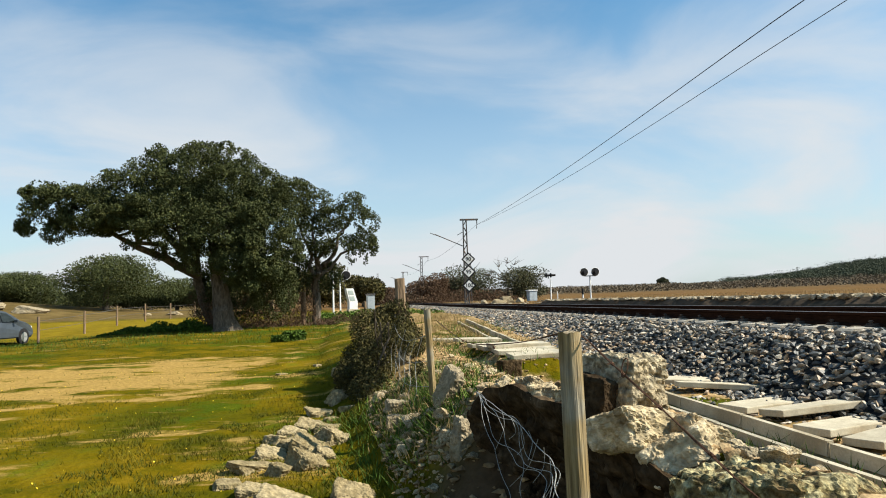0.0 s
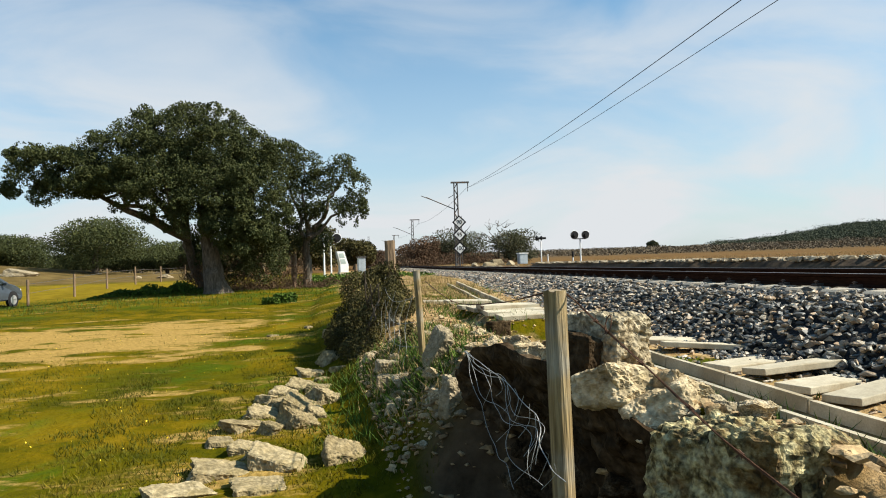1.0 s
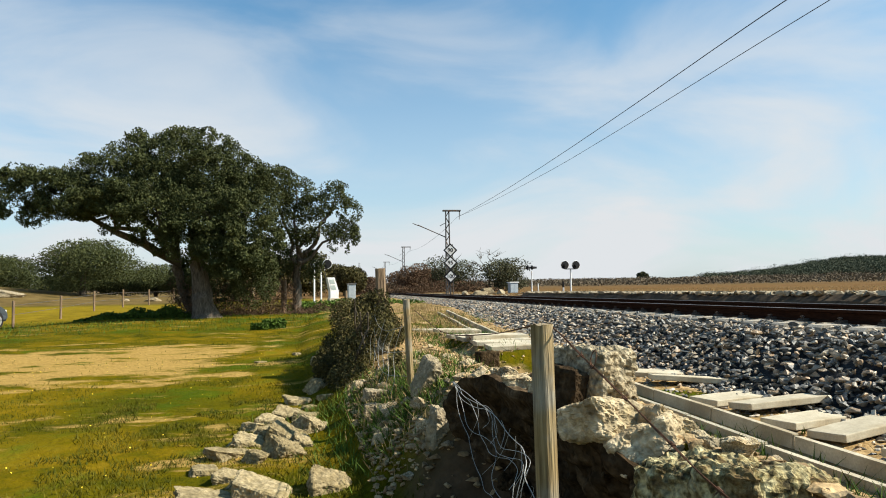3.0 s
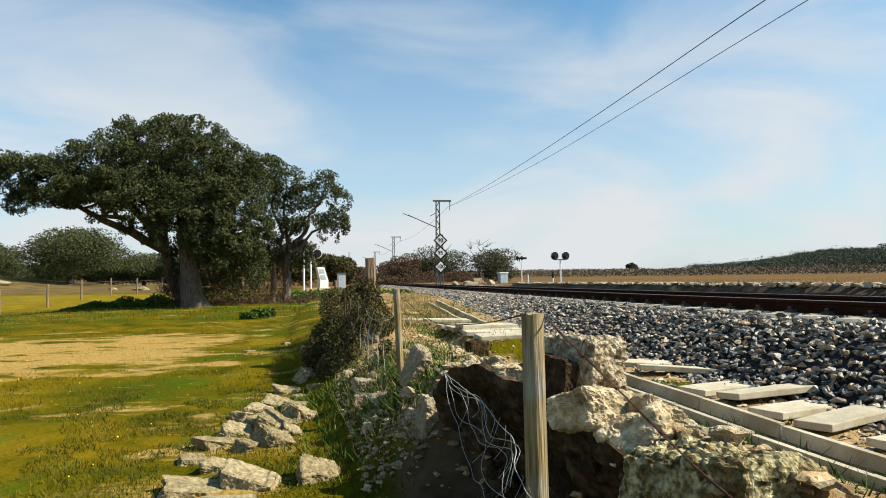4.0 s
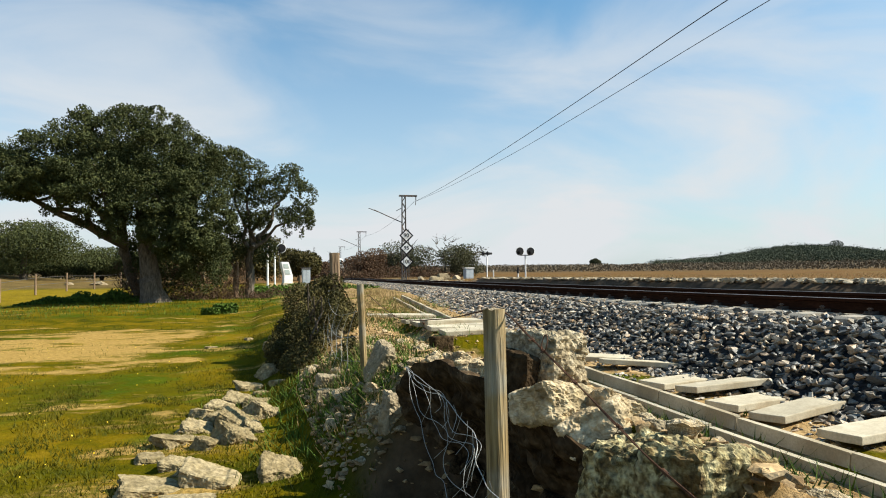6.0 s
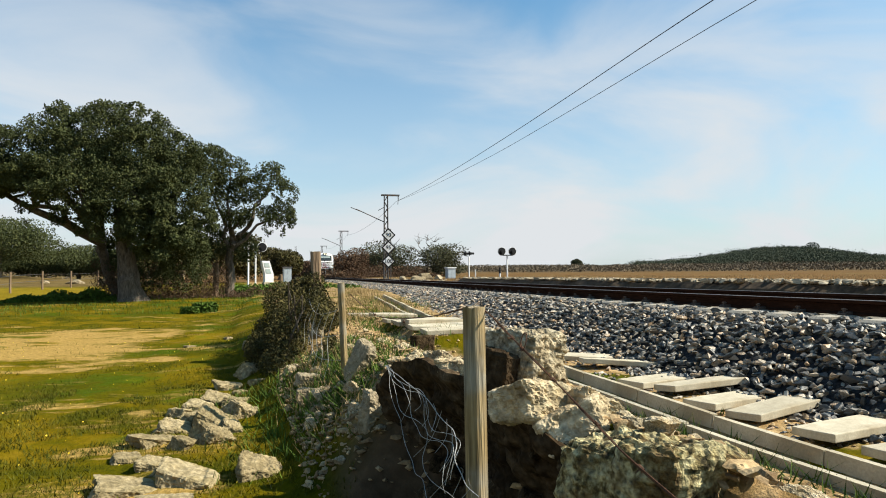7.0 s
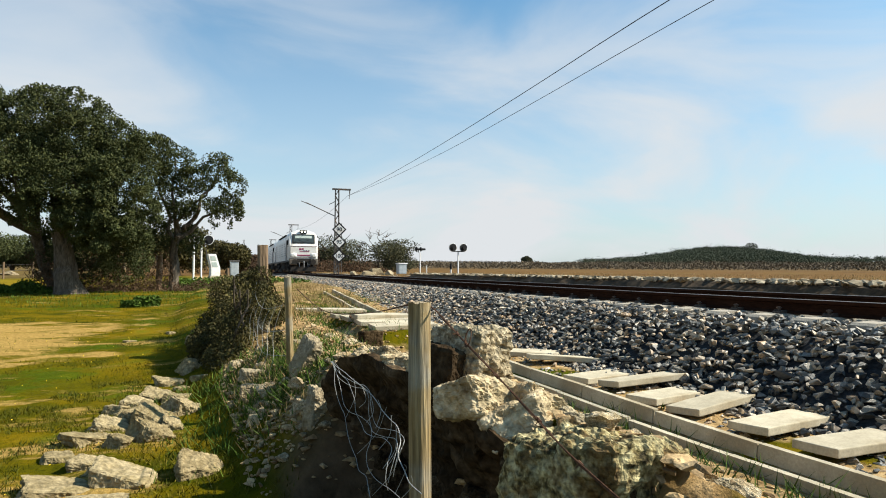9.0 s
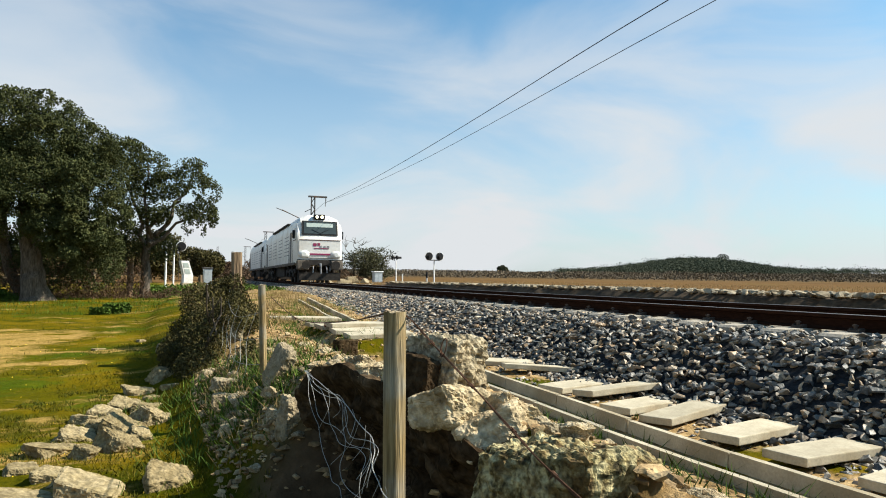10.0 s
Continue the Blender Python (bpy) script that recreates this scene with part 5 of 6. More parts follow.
for i, (x, y, w, h, mat, lab) in enumerate([
        (11.4, 118, 9.0, 5.6, "bare_twig", "bare brown shrubby tree beside the level crossing"), (19.3, 122, 12.5, 8.2, "far_leaf", "round evergreen tree beyond the level crossing"), (28.8, 118, 12.5, 7.6, "far_leaf", "dark evergreen tree with bare outer branches"),
        (15.5, 128, 10, 5.0, "bare_twig", "bare brown shrubby tree beside the level crossing"), (6.0, 140, 6, 4, "bare_twig", "bare brown shrubby tree beside the level crossing"),
        (204, 384, 8, 6.0, "far_leaf", "lone round tree in the dry field"), (-2.5, 75, 5, 4, "bush", "evergreen shrub near the level crossing"), (-7.5, 62, 7, 5, "bush", "evergreen tree near the level crossing"), (-13, 60, 9, 5, "bush", "evergreen tree behind the oaks")]):
    small_tree(x, y, w, h, 400 + i, lab, mat, 0.30 if y < 200 else 0.8, 11000, 0.10 if 110 < y < 200 else 0.28, z=height(x, y) if y > 100 else None)


def bare_branches():
    t = thing("bare_tree", pose(0, 0, 0), "leafless grey tree arching beside the dark evergreen", "tree", "distant trees")
    bm = bmesh.new()
    limb(bm, (26.5, 117, -0.2), (26.3, 117, 4.0), 0.16, 0.1, 0.2, 901, 7, 6)
    part("trunk", bm, M["bark"], t)
    for i, e in enumerate([(23.0, 117, 5.8), (24.5, 117, 7.0), (26.6, 117, 7.8), (28.2, 117, 7.4), (22.2, 117, 4.9), (32.4, 117, 6.0), (34.0, 117, 4.6)]):
        bm = bmesh.new()
        limb(bm, (26.3, 117, 3.4), e, 0.09, 0.03, 0.35, 910 + i, 6, 6)
        rng = random.Random(i)
        for k in range(7):
            q = Vector(e) + Vector((rng.gauss(0, 0.8), rng.gauss(0, 0.4), rng.gauss(0, 0.5)))
            limb(bm, Vector((26.3, 117, 3.4)).lerp(Vector(e), 0.75), q, 0.04, 0.015, 0.15, i * 9 + k, 5, 3)
        part("branch", bm, M["bark"], t)


bare_branches()


def fence_bush():
    t = thing("bush", pose(0, 0, 0), "dense dark evergreen bush growing through the old fence", "bush")
    for i in range(9):
        rng = random.Random(i)
        bm = bmesh.new()
        limb(bm, (-6.4 + rng.uniform(-0.2, 0.2), 9.4 + rng.uniform(-0.8, 0.8), -1.0), (-6.3 + rng.uniform(-0.15, 0.15), 9.6 + rng.uniform(-1.2, 1.2), rng.uniform(-0.3, 0.3)), 0.02, 0.008, 0.08, i, 6, 4)
        part("stem", bm, M["bark"], t)
    blobs = [(-6.12, 10.3, -0.02, 0.26, 0.6, 0.28), (-6.28, 9.8, -0.34, 0.32, 0.7, 0.34), (-6.42, 9.2, -0.64, 0.34, 0.7, 0.38), (-6.48, 8.7, -0.88, 0.33, 0.6, 0.28), (-6.62, 9.3, -0.88, 0.28, 0.5, 0.28), (-5.98, 11.0, 0.02, 0.28, 0.6, 0.28),
             (-6.5, 10.5, -0.66, 0.38, 0.6, 0.4), (-6.85, 9.25, -0.72, 0.14, 0.22, 0.08), (-5.78, 9.5, -0.30, 0.16, 0.4, 0.25), (-6.75, 9.7, -0.80, 0.24, 0.6, 0.3), (-6.0, 9.0, -0.06, 0.16, 0.5, 0.2), (-6.06, 8.3, -0.22, 0.12, 0.4, 0.2), (-6.05, 7.3, -0.5, 0.10, 0.3, 0.12), (-5.95, 10.1, 0.16, 0.2, 0.3, 0.2), (-6.3, 12.2, -0.2, 0.35, 0.6, 0.4)]
    leaves("foliage", crown_points(blobs, 26000, 17, 0.2, -0.05, 5.0), 0.04, M["bush"], t, 6)


fence_bush()


def undergrowth():
    """Brush and weeds under the oaks and along the fence behind them."""
    rng = np.random.RandomState(31)
    pts = []
    for _ in range(16000):
        x = rng.uniform(-12.5, -3.2)
        y = rng.uniform(27.2, 32)
        top = 2.1 if x < -7.4 else 0.5
        pts.append((x, y, meadow(x, y) + rng.uniform(0, 1) ** 1.6 * top * (0.6 + 0.6 * noise.noise(Vector((x * 1.5, y, 0))))))
    tagged(leaves("brush", pts, 0.13, M["bare_twig"], None, 32, 0.25, 0.8), "tangled brown brush along the fence under the oaks", "brush", kind="stuff")
    pts = []
    for cx, cy, r, h in ((-6.3, 29.5, 1.2, 0.55), (-5.2, 30.5, 1.3, 0.6), (-4.2, 29.5, 1.0, 0.45), (-7.0, 30, 0.9, 0.5), (-3.4, 31, 1.2, 0.6), (-2.2, 31, 1.2, 0.5)):
        for _ in range(1500):
            a, q = rng.uniform(0, 6.3), r * math.sqrt(rng.uniform())
            x, y = cx + q * math.cos(a), cy + q * math.sin(a)
            pts.append((x, y, meadow(x, y) + rng.uniform(0, 1) * h * (1 - 0.5 * (q / r) ** 2)))
    for cx, cy, r, h in ((-8.0, 20.5, 0.35, 0.28), (-8.4, 20.2, 0.25, 0.18)):
        for _ in range(900):
            a, q = rng.uniform(0, 6.3), r * math.sqrt(rng.uniform())
            x, y = cx + q * math.cos(a), cy + q * math.sin(a) * 0.5
            pts.append((x, y, meadow(x, y) + rng.uniform(0, 1) * h))
    for _ in range(5200):
        x, y = rng.uniform(-15.6, -11.2), rng.uniform(26.8, 28.6)
        top = 0.5 * (0.55 + 0.7 * noise.noise(Vector((x * 1.1, y * 0.8, 9)))) * min(1, (x + 15.8) / 1.4)
        pts.append((x, y, meadow(x, y) + rng.uniform(0, 1) * max(0.05, top)))
    tagged(leaves("weeds", pts, 0.11, M["green_weed"], None, 33, 0.7, 0.4), "bright green broad-leaved weeds in the shade of the oaks", "weeds", kind="stuff")


undergrowth()


def grass():
    rng = np.random.RandomState(41)
    pts = []

    def sow(n, x0, x1, y0, y1, thin=0.0):
        for _ in range(n):
            x, y = rng.uniform(x0, x1), rng.uniform(y0, y1)
            if noise.noise(Vector((x * 1.1, y * 1.1, 0))) + 0.6 * noise.noise(Vector((x * 3, y * 3, 2))) < -0.08 + thin:
                continue
            if abs(x + 13.6) < 5.5 and abs(y - 13.3) < 2.4 and rng.uniform() < 0.93:
                continue
            pts.append((x, y, height(x, y) - 0.005))
    sow(26000, -9.5, -6.3, 2.5, 9)
    sow(22000, -14, -6.6, 6, 14)
    sow(26000, -20, -6.6, 12, 27)
    tagged(blades("grass", pts, 0.042, 0.010, M["grass"], None, 42, 0.5), "short patchy yellow-green meadow grass", "grass", kind="stuff")
    pts = []
    sow(9000, -24, -4.5, 20, 34, -0.5)
    tagged(blades("tall_grass", pts, 0.085, 0.02, M["green_weed"], None, 43, 0.3), "taller green grass around the oaks", "grass", kind="stuff")
    # dry stalks by the track and the fence
    pts = []
    for cx, cy, r, n in ((-3.6, 17, 1.0, 900), (-4.2, 20, 1.3, 1300), (-4.0, 14.5, 0.5, 300), (-5.3, 12, 0.8, 500), (-4.8, 16, 0.8, 600),  (-3.0, 24, 1.5, 1300), (-6.1, 7.0, 0.4, 160), (-6.4, 6.2, 0.3, 120), (-6.4, 7.2, 0.3, 120), (-6.3, 5.0, 0.3, 90)):
        for _ in range(n):
            y = cy + rng.normal() * r
            x = cx + xc(y) + rng.normal() * r * 0.5
            if x - xc(y) < -3.3:
                pts.append((x, y, height(x, y)))
    tagged(blades("dry_grass", pts, 0.13, 0.010, M["straw"], None, 44, 0.35), "dry straw-coloured grass beside the railway", "grass", kind="stuff")
    pts = []
    for cx, cy, r, n in ((-4.2, 2.9, 0.25, 160), (-4.1, 4.1, 0.3, 200), (-4.3, 1.6, 0.25, 200), (-3.95, 2.2, 0.12, 90), (-4.6, 8.2, 0.4, 260), (-5.9, 6.9, 0.35, 200), (-6.2, 4.8, 0.2, 60), (-4.9, 9.6, 0.4, 420), (-5.1, 11.2, 0.5, 420), (-4.2, 13.0, 0.4, 420), (-4.1, 12.4, 0.5, 400), (-3.6, 15.5, 0.5, 400), (-6.3, 7.6, 0.4, 200), (-6.4, 5.6, 0.3, 60)):
        for _ in range(n):
            x, y = cx + rng.normal() * r, cy + rng.normal() * r
            pts.append((x + xc(y), y, height(x + xc(y), y)))
    for cx, cy, r, n in ((-6.7, 5.4, 0.3, 160), (-6.7, 6.6, 0.3, 160), (-6.15, 7.4, 0.3, 800), (-6.1, 6.4, 0.3, 800), (-6.1, 5.4, 0.25, 600), (-6.35, 6.0, 0.25, 300), (-7.0, 7.6, 0.3, 200), (-3.9, 17.5, 0.5, 400), (-4.4, 13.5, 0.5, 300)):
        for _ in range(n):
            x, y = cx + rng.normal() * r, cy + rng.normal() * r
            pts.append((x + xc(y), y, height(x + xc(y), y)))
    tagged(blades("green_tufts", pts, 0.10, 0.012, M["green_weed"], None, 45, 0.6), "green grass tufts growing in the rubble", "grass", kind="stuff")
    pts = [(x, y, meadow(x, y) + 0.05) for x, y in zip(rng.uniform(-13, -6.4, 320), rng.uniform(4, 14, 320))]
    tagged(leaves("yellow_flowers", pts, 0.016, M["petal"], None, 46, 1.0), "tiny yellow wildflowers scattered in the grass", "flowers", kind="stuff")
    # straw on the far field
    pts = []
    for _ in range(14000):
        y = rng.uniform(4, 1) ** 4
        u = 6 + rng.uniform(0, 1) ** 2 * 60
        y = -2 + rng.uniform(0, 1) ** 1.5 * 150
        pts.append((u + xc(y), y, height(u + xc(y), y)))
    tagged(blades("field_straw", pts, 0.16, 0.02, M["straw"], None, 47, 0.3), "dry ochre grass of the wide field beyond the track", "grass", kind="stuff")


grass()


def far_woods():
    rng = np.random.RandomState(51)
    pts, brush = [], []
    for k in range(5200):
        b, r = rng.uniform(33, 66), rng.uniform(345, 640)
        if rng.uniform() > math.exp(-((b - 44.5) / 6.2) ** 2) * 1.3 + 0.10:
            continue
        x, y = r * math.sin(radians(b)) - 7, r * math.cos(radians(b))
        z = height(x, y)
        s = rng.uniform(1.6, 3.0) * (1.45 if k % 23 == 0 else 1)
        d = rng.normal(size=(44, 3))
        d *= np.minimum(1, 1.6 / np.linalg.norm(d, axis=1))[:, None]
        pts += [tuple(q) for q in (d * (s * 0.62, s * 0.62, s * 0.34) + (x, y, z + s * 1.0))]
    d = rng.normal(size=(900, 3))
    d *= np.minimum(1, 1.6 / np.linalg.norm(d, axis=1))[:, None]
    x, y = 500 * math.sin(radians(46.6)) - 7, 500 * math.cos(radians(46.6))
    pts += [tuple(q) for q in (d * (2.6, 2.6, 1.9) + (x, y, height(x, y) + 4.0))]
    tagged(leaves("hill_woods", pts, 0.62, M["hill_leaf"], None, 52, 0.8), "dark evergreen woods covering the distant hill", "woods", kind="stuff")
    for _ in range(60000):
        b, r = rng.uniform(8, 75), rng.uniform(215, 400)
        x, y = r * math.sin(radians(b)) - 7, r * math.cos(radians(b))
        top = 2.0 + 1.2 * noise.noise(Vector((b * 0.5, r * 0.03, 0)))
        brush.append((x, y, height(x, y) + rng.uniform(0, 1) * top))
    thicket = []
    for _ in range(9000):
        x, y = rng.uniform(5, 27), rng.uniform(108, 132)
        top = 3.4 * (0.55 + 0.6 * noise.noise(Vector((x * 0.35, y * 0.3, 1)))) * min(1.0, (27 - x) / 4)
        thicket.append((x, y, height(x, y) + rng.uniform(0, 1) ** 1.3 * max(0.4, top)))
    tagged(leaves("thicket", thicket, 0.42, M["bare_twig"], None, 54, 0.35, 0.6), "tangled bare brown thicket beside the level crossing", "thicket", kind="stuff")
    for _ in range(5000):
        b, r = rng.uniform(-50, 10), rng.uniform(110, 260)
        x, y = r * math.sin(radians(b)) - 7, r * math.cos(radians(b))
        brush.append((x, y, height(x, y) + rng.uniform(0, 2.5)))
    tagged(leaves("far_brush", brush, 0.55, M["far_scrub"], None, 53, 0.9, 0.0), "grey-brown scrub across the distant plain", "scrub", kind="stuff")


far_woods()


# ---- the bank on the far side with its stones ----
def far_bank():
    ys = [-12 + 1.0 * k for k in range(53)]
    outline = [(4.05, -0.62), (4.25, -0.30), (4.42, -0.12), (4.60, 0.03), (5.2, 0.05), (5.6, -0.3)]
    V, F = [], []
    n = len(outline)
    for y in ys:
        for a, b in outline:
            k = noise.noise(Vector((a * 2, y * 0.9, b * 3)))
            V.append((xc(y) + a + 0.10 * k, y, b + 0.07 * noise.noise(Vector((y * 0.7, a, 4)))))
    for j in range(len(ys) - 1):
        for i in range(n - 1):
            F.append((j * n + i, j * n + i + 1, (j + 1) * n + i + 1, (j + 1) * n + i))
    F.append(tuple(range((len(ys) - 1) * n, len(ys) * n)))
    tagged(raw("bank", V, F, M["brown_bank"]), "low dark earth bank beyond the far rail", "bank", kind="structure")


far_bank()


def far_bank_stones():
    rng = random.Random(61)
    temps = [template(chip(rng, 11, 0.7)) for _ in range(8)]
    rows = []
    for _ in range(2600):
        y = -3 + 43 * rng.random() ** 0.8
        u = rng.gauss(4.88, 0.15)
        s = rng.choice((0.11, 0.15, 0.19, 0.26))
        rows.append((u + xc(y), y, max(0.05, height(u + xc(y), y)) + s * 0.15, s * 1.3, s, s * 0.8, rng.uniform(0, 6.3), rng.uniform(-0.5, 0.5)))
    for _ in range(250):
        y = 40 + 50 * rng.random()
        u = rng.gauss(4.5, 1.2)
        s = rng.choice((0.1, 0.16, 0.25))
        rows.append((u + xc(y), y, height(u + xc(y), y) + s * 0.2, s * 1.3, s, s * 0.8, rng.uniform(0, 6.3), rng.uniform(-0.5, 0.5)))
    tagged(scatter("bank_stones", temps, rows, M["bank_stone"]), "pale stones along the crest of the far bank", "stones", kind="stuff")
    for i, (x, y, s) in enumerate([(8.6, 58, 1.1), (9.6, 58.5, 1.4), (10.6, 58, 0.9), (7.0, 57, 0.8)]):
        rock(500 + i, x, y, height(x, y) + s * 0.1, (s * 1.2, s * 0.8, s * 0.7), 30 * i, 0, "pale_rock", "pale boulder beside the level crossing", 0.12, 8)
    for i, (x, y, s) in enumerate([(-33.5, 66, 2.6), (-37, 68, 1.8), (-40, 69, 1.4), (-23.4, 66, 0.9), (-20.5, 64, 1.5), (-43, 64, 1.6), (-46, 62, 2.2), (-42, 60, 1.5), (-18.6, 66, 1.2), (-36, 64, 1.3), (-49, 60, 2.4), (-39, 66, 1.0)]):
        rock(520 + i, x, y, meadow(x, y) + s * 0.06, (s, s * 0.7, s * 0.35), 40 * i, 0, "pale_rock", "pale granite outcrop on the rise beyond the meadow", 0.12, 7, "outcrops", "outcrop")


far_bank_stones()


# ---- masts, wires and signs ----
def lettering(text, size, mat, parent, m):
    cu = bpy.data.curves.new("digits", "FONT")
    cu.body, cu.size, cu.align_x, cu.align_y, cu.extrude, cu.offset = text, size, "CENTER", "CENTER", 0.004, 0.008
    tmp = new("digits", cu)
    me = bpy.data.meshes.new_from_object(tmp.evaluated_get(bpy.context.evaluated_depsgraph_get()))
    bpy.data.objects.remove(tmp)
    me.materials.append(mat)
    ob = new("digits", me)
    ob.parent = parent
    ob.matrix_basis = m
    return ob


def lattice_mast(x, y, z0, h, arm=True, label="grey steel lattice catenary mast with cross-arm and cantilever"):
    t = thing("catenary_mast", pose(x, y, z0, 0, 0, -4), label, "mast", "catenary masts")
    bm = bmesh.new()
    w0, w1 = 0.21, 0.16
    for sx, sy in ((1, 1), (-1, 1), (-1, -1), (1, -1)):
        tube(bm, (sx * w0, sy * w0, 0), (sx * w1, sy * w1, h), 0.05, 0.042, 5)
    n = 14
    for k in range(n):
        za, zb = h * k / n, h * (k + 1) / n
        wa, wb = w0 + (w1 - w0) * k / n, w0 + (w1 - w0) * (k + 1) / n
        s = 1 if k % 2 else -1
        for q in (-1, 1):
            tube(bm, (-s * wa, q * wa, za), (s * wb, q * wb, zb), 0.028, seg=4)
            tube(bm, (q * wa, -s * wa, za), (q * wb, s * wb, zb), 0.028, seg=4)
    part("lattice", bm, M["steel"], t)
    if arm:
        part("cross_arm", boxes(((0.42, 0, h + 0.04), (1.75, 0.42, 0.13))), M["steel"], t)
        part("insulator", tubes(((1.2, 0, h), (1.2, 0, h - 0.35), 0.05), ((1.2, 0, h - 0.35), (1.16, 0, h - 0.85), 0.03), seg=6), M["steel"], t)
        part("cantilever", tubes(((-0.2, 0, h - 2.55), (-2.9, 0, h - 1.35), 0.045), ((-2.2, 0, h - 1.66), (-3.4, 0, h - 1.2), 0.035), ((-0.2, 0, h - 1.15), (-0.75, 0, h - 1.45), 0.03), seg=6), M["steel"], t)
    return t


MX, MY = -7.1 + 0.2196 * 62.3, 62.0
lattice_mast(MX, MY, -0.3, 8.3)
lattice_mast(xc(116) + 2.9, 116, -0.3, 8.4)
lattice_mast(xc(176) + 2.6, 176, -0.3, 8.4)
lattice_mast(xc(178) - 4.2, 178, -0.3, 8.4, False, "grey steel lattice mast on the near side of the curve")
lattice_mast(xc(250) - 5.5, 250, -0.3, 8.4, False, "grey steel lattice mast on the near side of the curve")


def overhead():
    w = thing("overhead_wire", pose(0, 0, 0), "thin dark overhead power lines beside the track", "power line", "overhead wires")
    for du, z0, z1, zl in ((3.45, 7.35, 7.0, 6.85), (3.95, 7.35, 6.7, 6.75)):
        pts = []
        for k in range(15):
            y = MY - k * 5.4
            s = k / 14
            sag = -4 * s * (1 - s) * 0.75
            u = 3.95 + (du - 3.95) * min(1, k / 9)
            pts.append((xc(y) + u, y, 7.45 + sag + (z1 - 7.0) * min(1, k / 6)))
        strand("conductor", pts, 0.013 if du < 3.6 else 0.010, M["black"], w, 3, 5)
    for y0, y1 in ((MY, 116), (116, 176)):
        pts = []
        for k in range(9):
            y = y0 + (y1 - y0) * k / 8
            s = k / 8
            pts.append((xc(y) + 3.95, y, 7.45 - 4 * s * (1 - s) * 0.7))
        strand("conductor", pts, 0.013, M["black"], w, 3, 5)


overhead()


def speed_signs():
    t = thing("speed_sign", pose(MX + 0.02, MY - 1.0, -0.3, 0, 0, -8), "three white diamond speed signs with black rims on two posts", "sign")
    part("post", tubes(((-0.22, 0.06, 0), (-0.22, 0.06, 5.0), 0.035), seg=8), M["steel"], t)
    part("post", tubes(((0.22, 0.06, 0), (0.22, 0.06, 5.0), 0.035), seg=8), M["steel"], t)
    for text, z in (("90", 4.42), ("95", 3.22), ("100", 1.92)):
        r = 0.68
        bm = bmesh.new()
        prism(bm, [(-r, z), (0, z - r), (r, z), (0, z + r)], "y", -0.02, 0.02, 0.01)
        p = part("sign_plate", bm, M["black"], t, "black-rimmed diamond plate")
        bm = bmesh.new()
        q = r * 0.74
        prism(bm, [(-q, z), (0, z - q), (q, z), (0, z + q)], "y", -0.028, -0.021)
        part("sign_face", bm, M["white"], p, "white face")
        lettering(text, 0.52, M["black"], p, pose(0, -0.034, z, 90, 0, 0))


speed_signs()


def crossing_signal(x, y, z0, top, kind, label):
    t = thing("crossing_signal", pose(x, y, z0), label, "signal", "crossing signals")
    part("post", tubes(((0, 0, 0), (0, 0, top - 0.3), 0.055), seg=10), M["white"], t)
    if kind == "pair":
        part("crossbar", tubes(((-0.42, 0, top - 0.28), (0.42, 0, top - 0.28), 0.035), ((-0.42, 0, top - 0.3), (-0.42, 0, top - 0.1), 0.03), ((0.42, 0, top - 0.3), (0.42, 0, top - 0.1), 0.03), seg=8), M["black"], t)
        for sx in (-0.42, 0.42):
            d = part("backboard", tubes(((sx, -0.02, top), (sx, 0.02, top), 0.29), seg=28), M["black"], t, "round black backboard")
            bm = bmesh.new()
            for k in range(28):
                a, b = 2 * math.pi * k / 28, 2 * math.pi * (k + 1) / 28
                tube(bm, (sx + 0.30 * math.cos(a), 0, top + 0.30 * math.sin(a)), (sx + 0.30 * math.cos(b), 0, top + 0.30 * math.sin(b)), 0.022, seg=5)
            part("rim", bm, M["white"], d, "white rim")
            part("lamp", tubes(((sx, -0.03, top), (sx, -0.22, top), 0.11, 0.13), seg=14), M["black"], d)
    else:
        part("lamp_head", tubes(((-0.5, 0, top), (0.5, 0, top), 0.10), ((-0.42, 0, top), (-0.36, 0, top), 0.24), ((0.02, 0, top), (0.08, 0, top), 0.22), ((0.1, 0, top), (0.5, 0, top), 0.13, 0.09), seg=14), M["black"], t)
        part("bracket", tubes(((-0.2, 0, top - 0.32), (-0.2, 0, top), 0.04), seg=8), M["black"], t)
    return t


crossing_signal(11.78, 44.4, height(11.78, 44.4) - 0.05, 2.04 - height(11.78, 44.4), "pair", "white post with two round black crossing lamps")
crossing_signal(14.0, 59, height(14.0, 59) - 0.05, 2.38 - height(14.0, 59), "side", "white post with black crossing lamps seen edge-on")
crossing_signal(-5.95, 45, meadow(-6, 45) - 0.05, 2.25 - meadow(-6, 45), "pair", "white post with two round black crossing lamps behind the oaks")
part_post = thing("marker_post", pose(-6.42, 44.5, -0.7), "tall thin white marker post among green weeds", "post", "marker posts")
part("shaft", tubes(((0, 0, 0), (0, 0, 3.0), 0.06), seg=8), M["white"], part_post)
part("cap", tubes(((0, 0, 3.0), (0, 0, 3.1), 0.075), seg=8), M["black"], part_post)
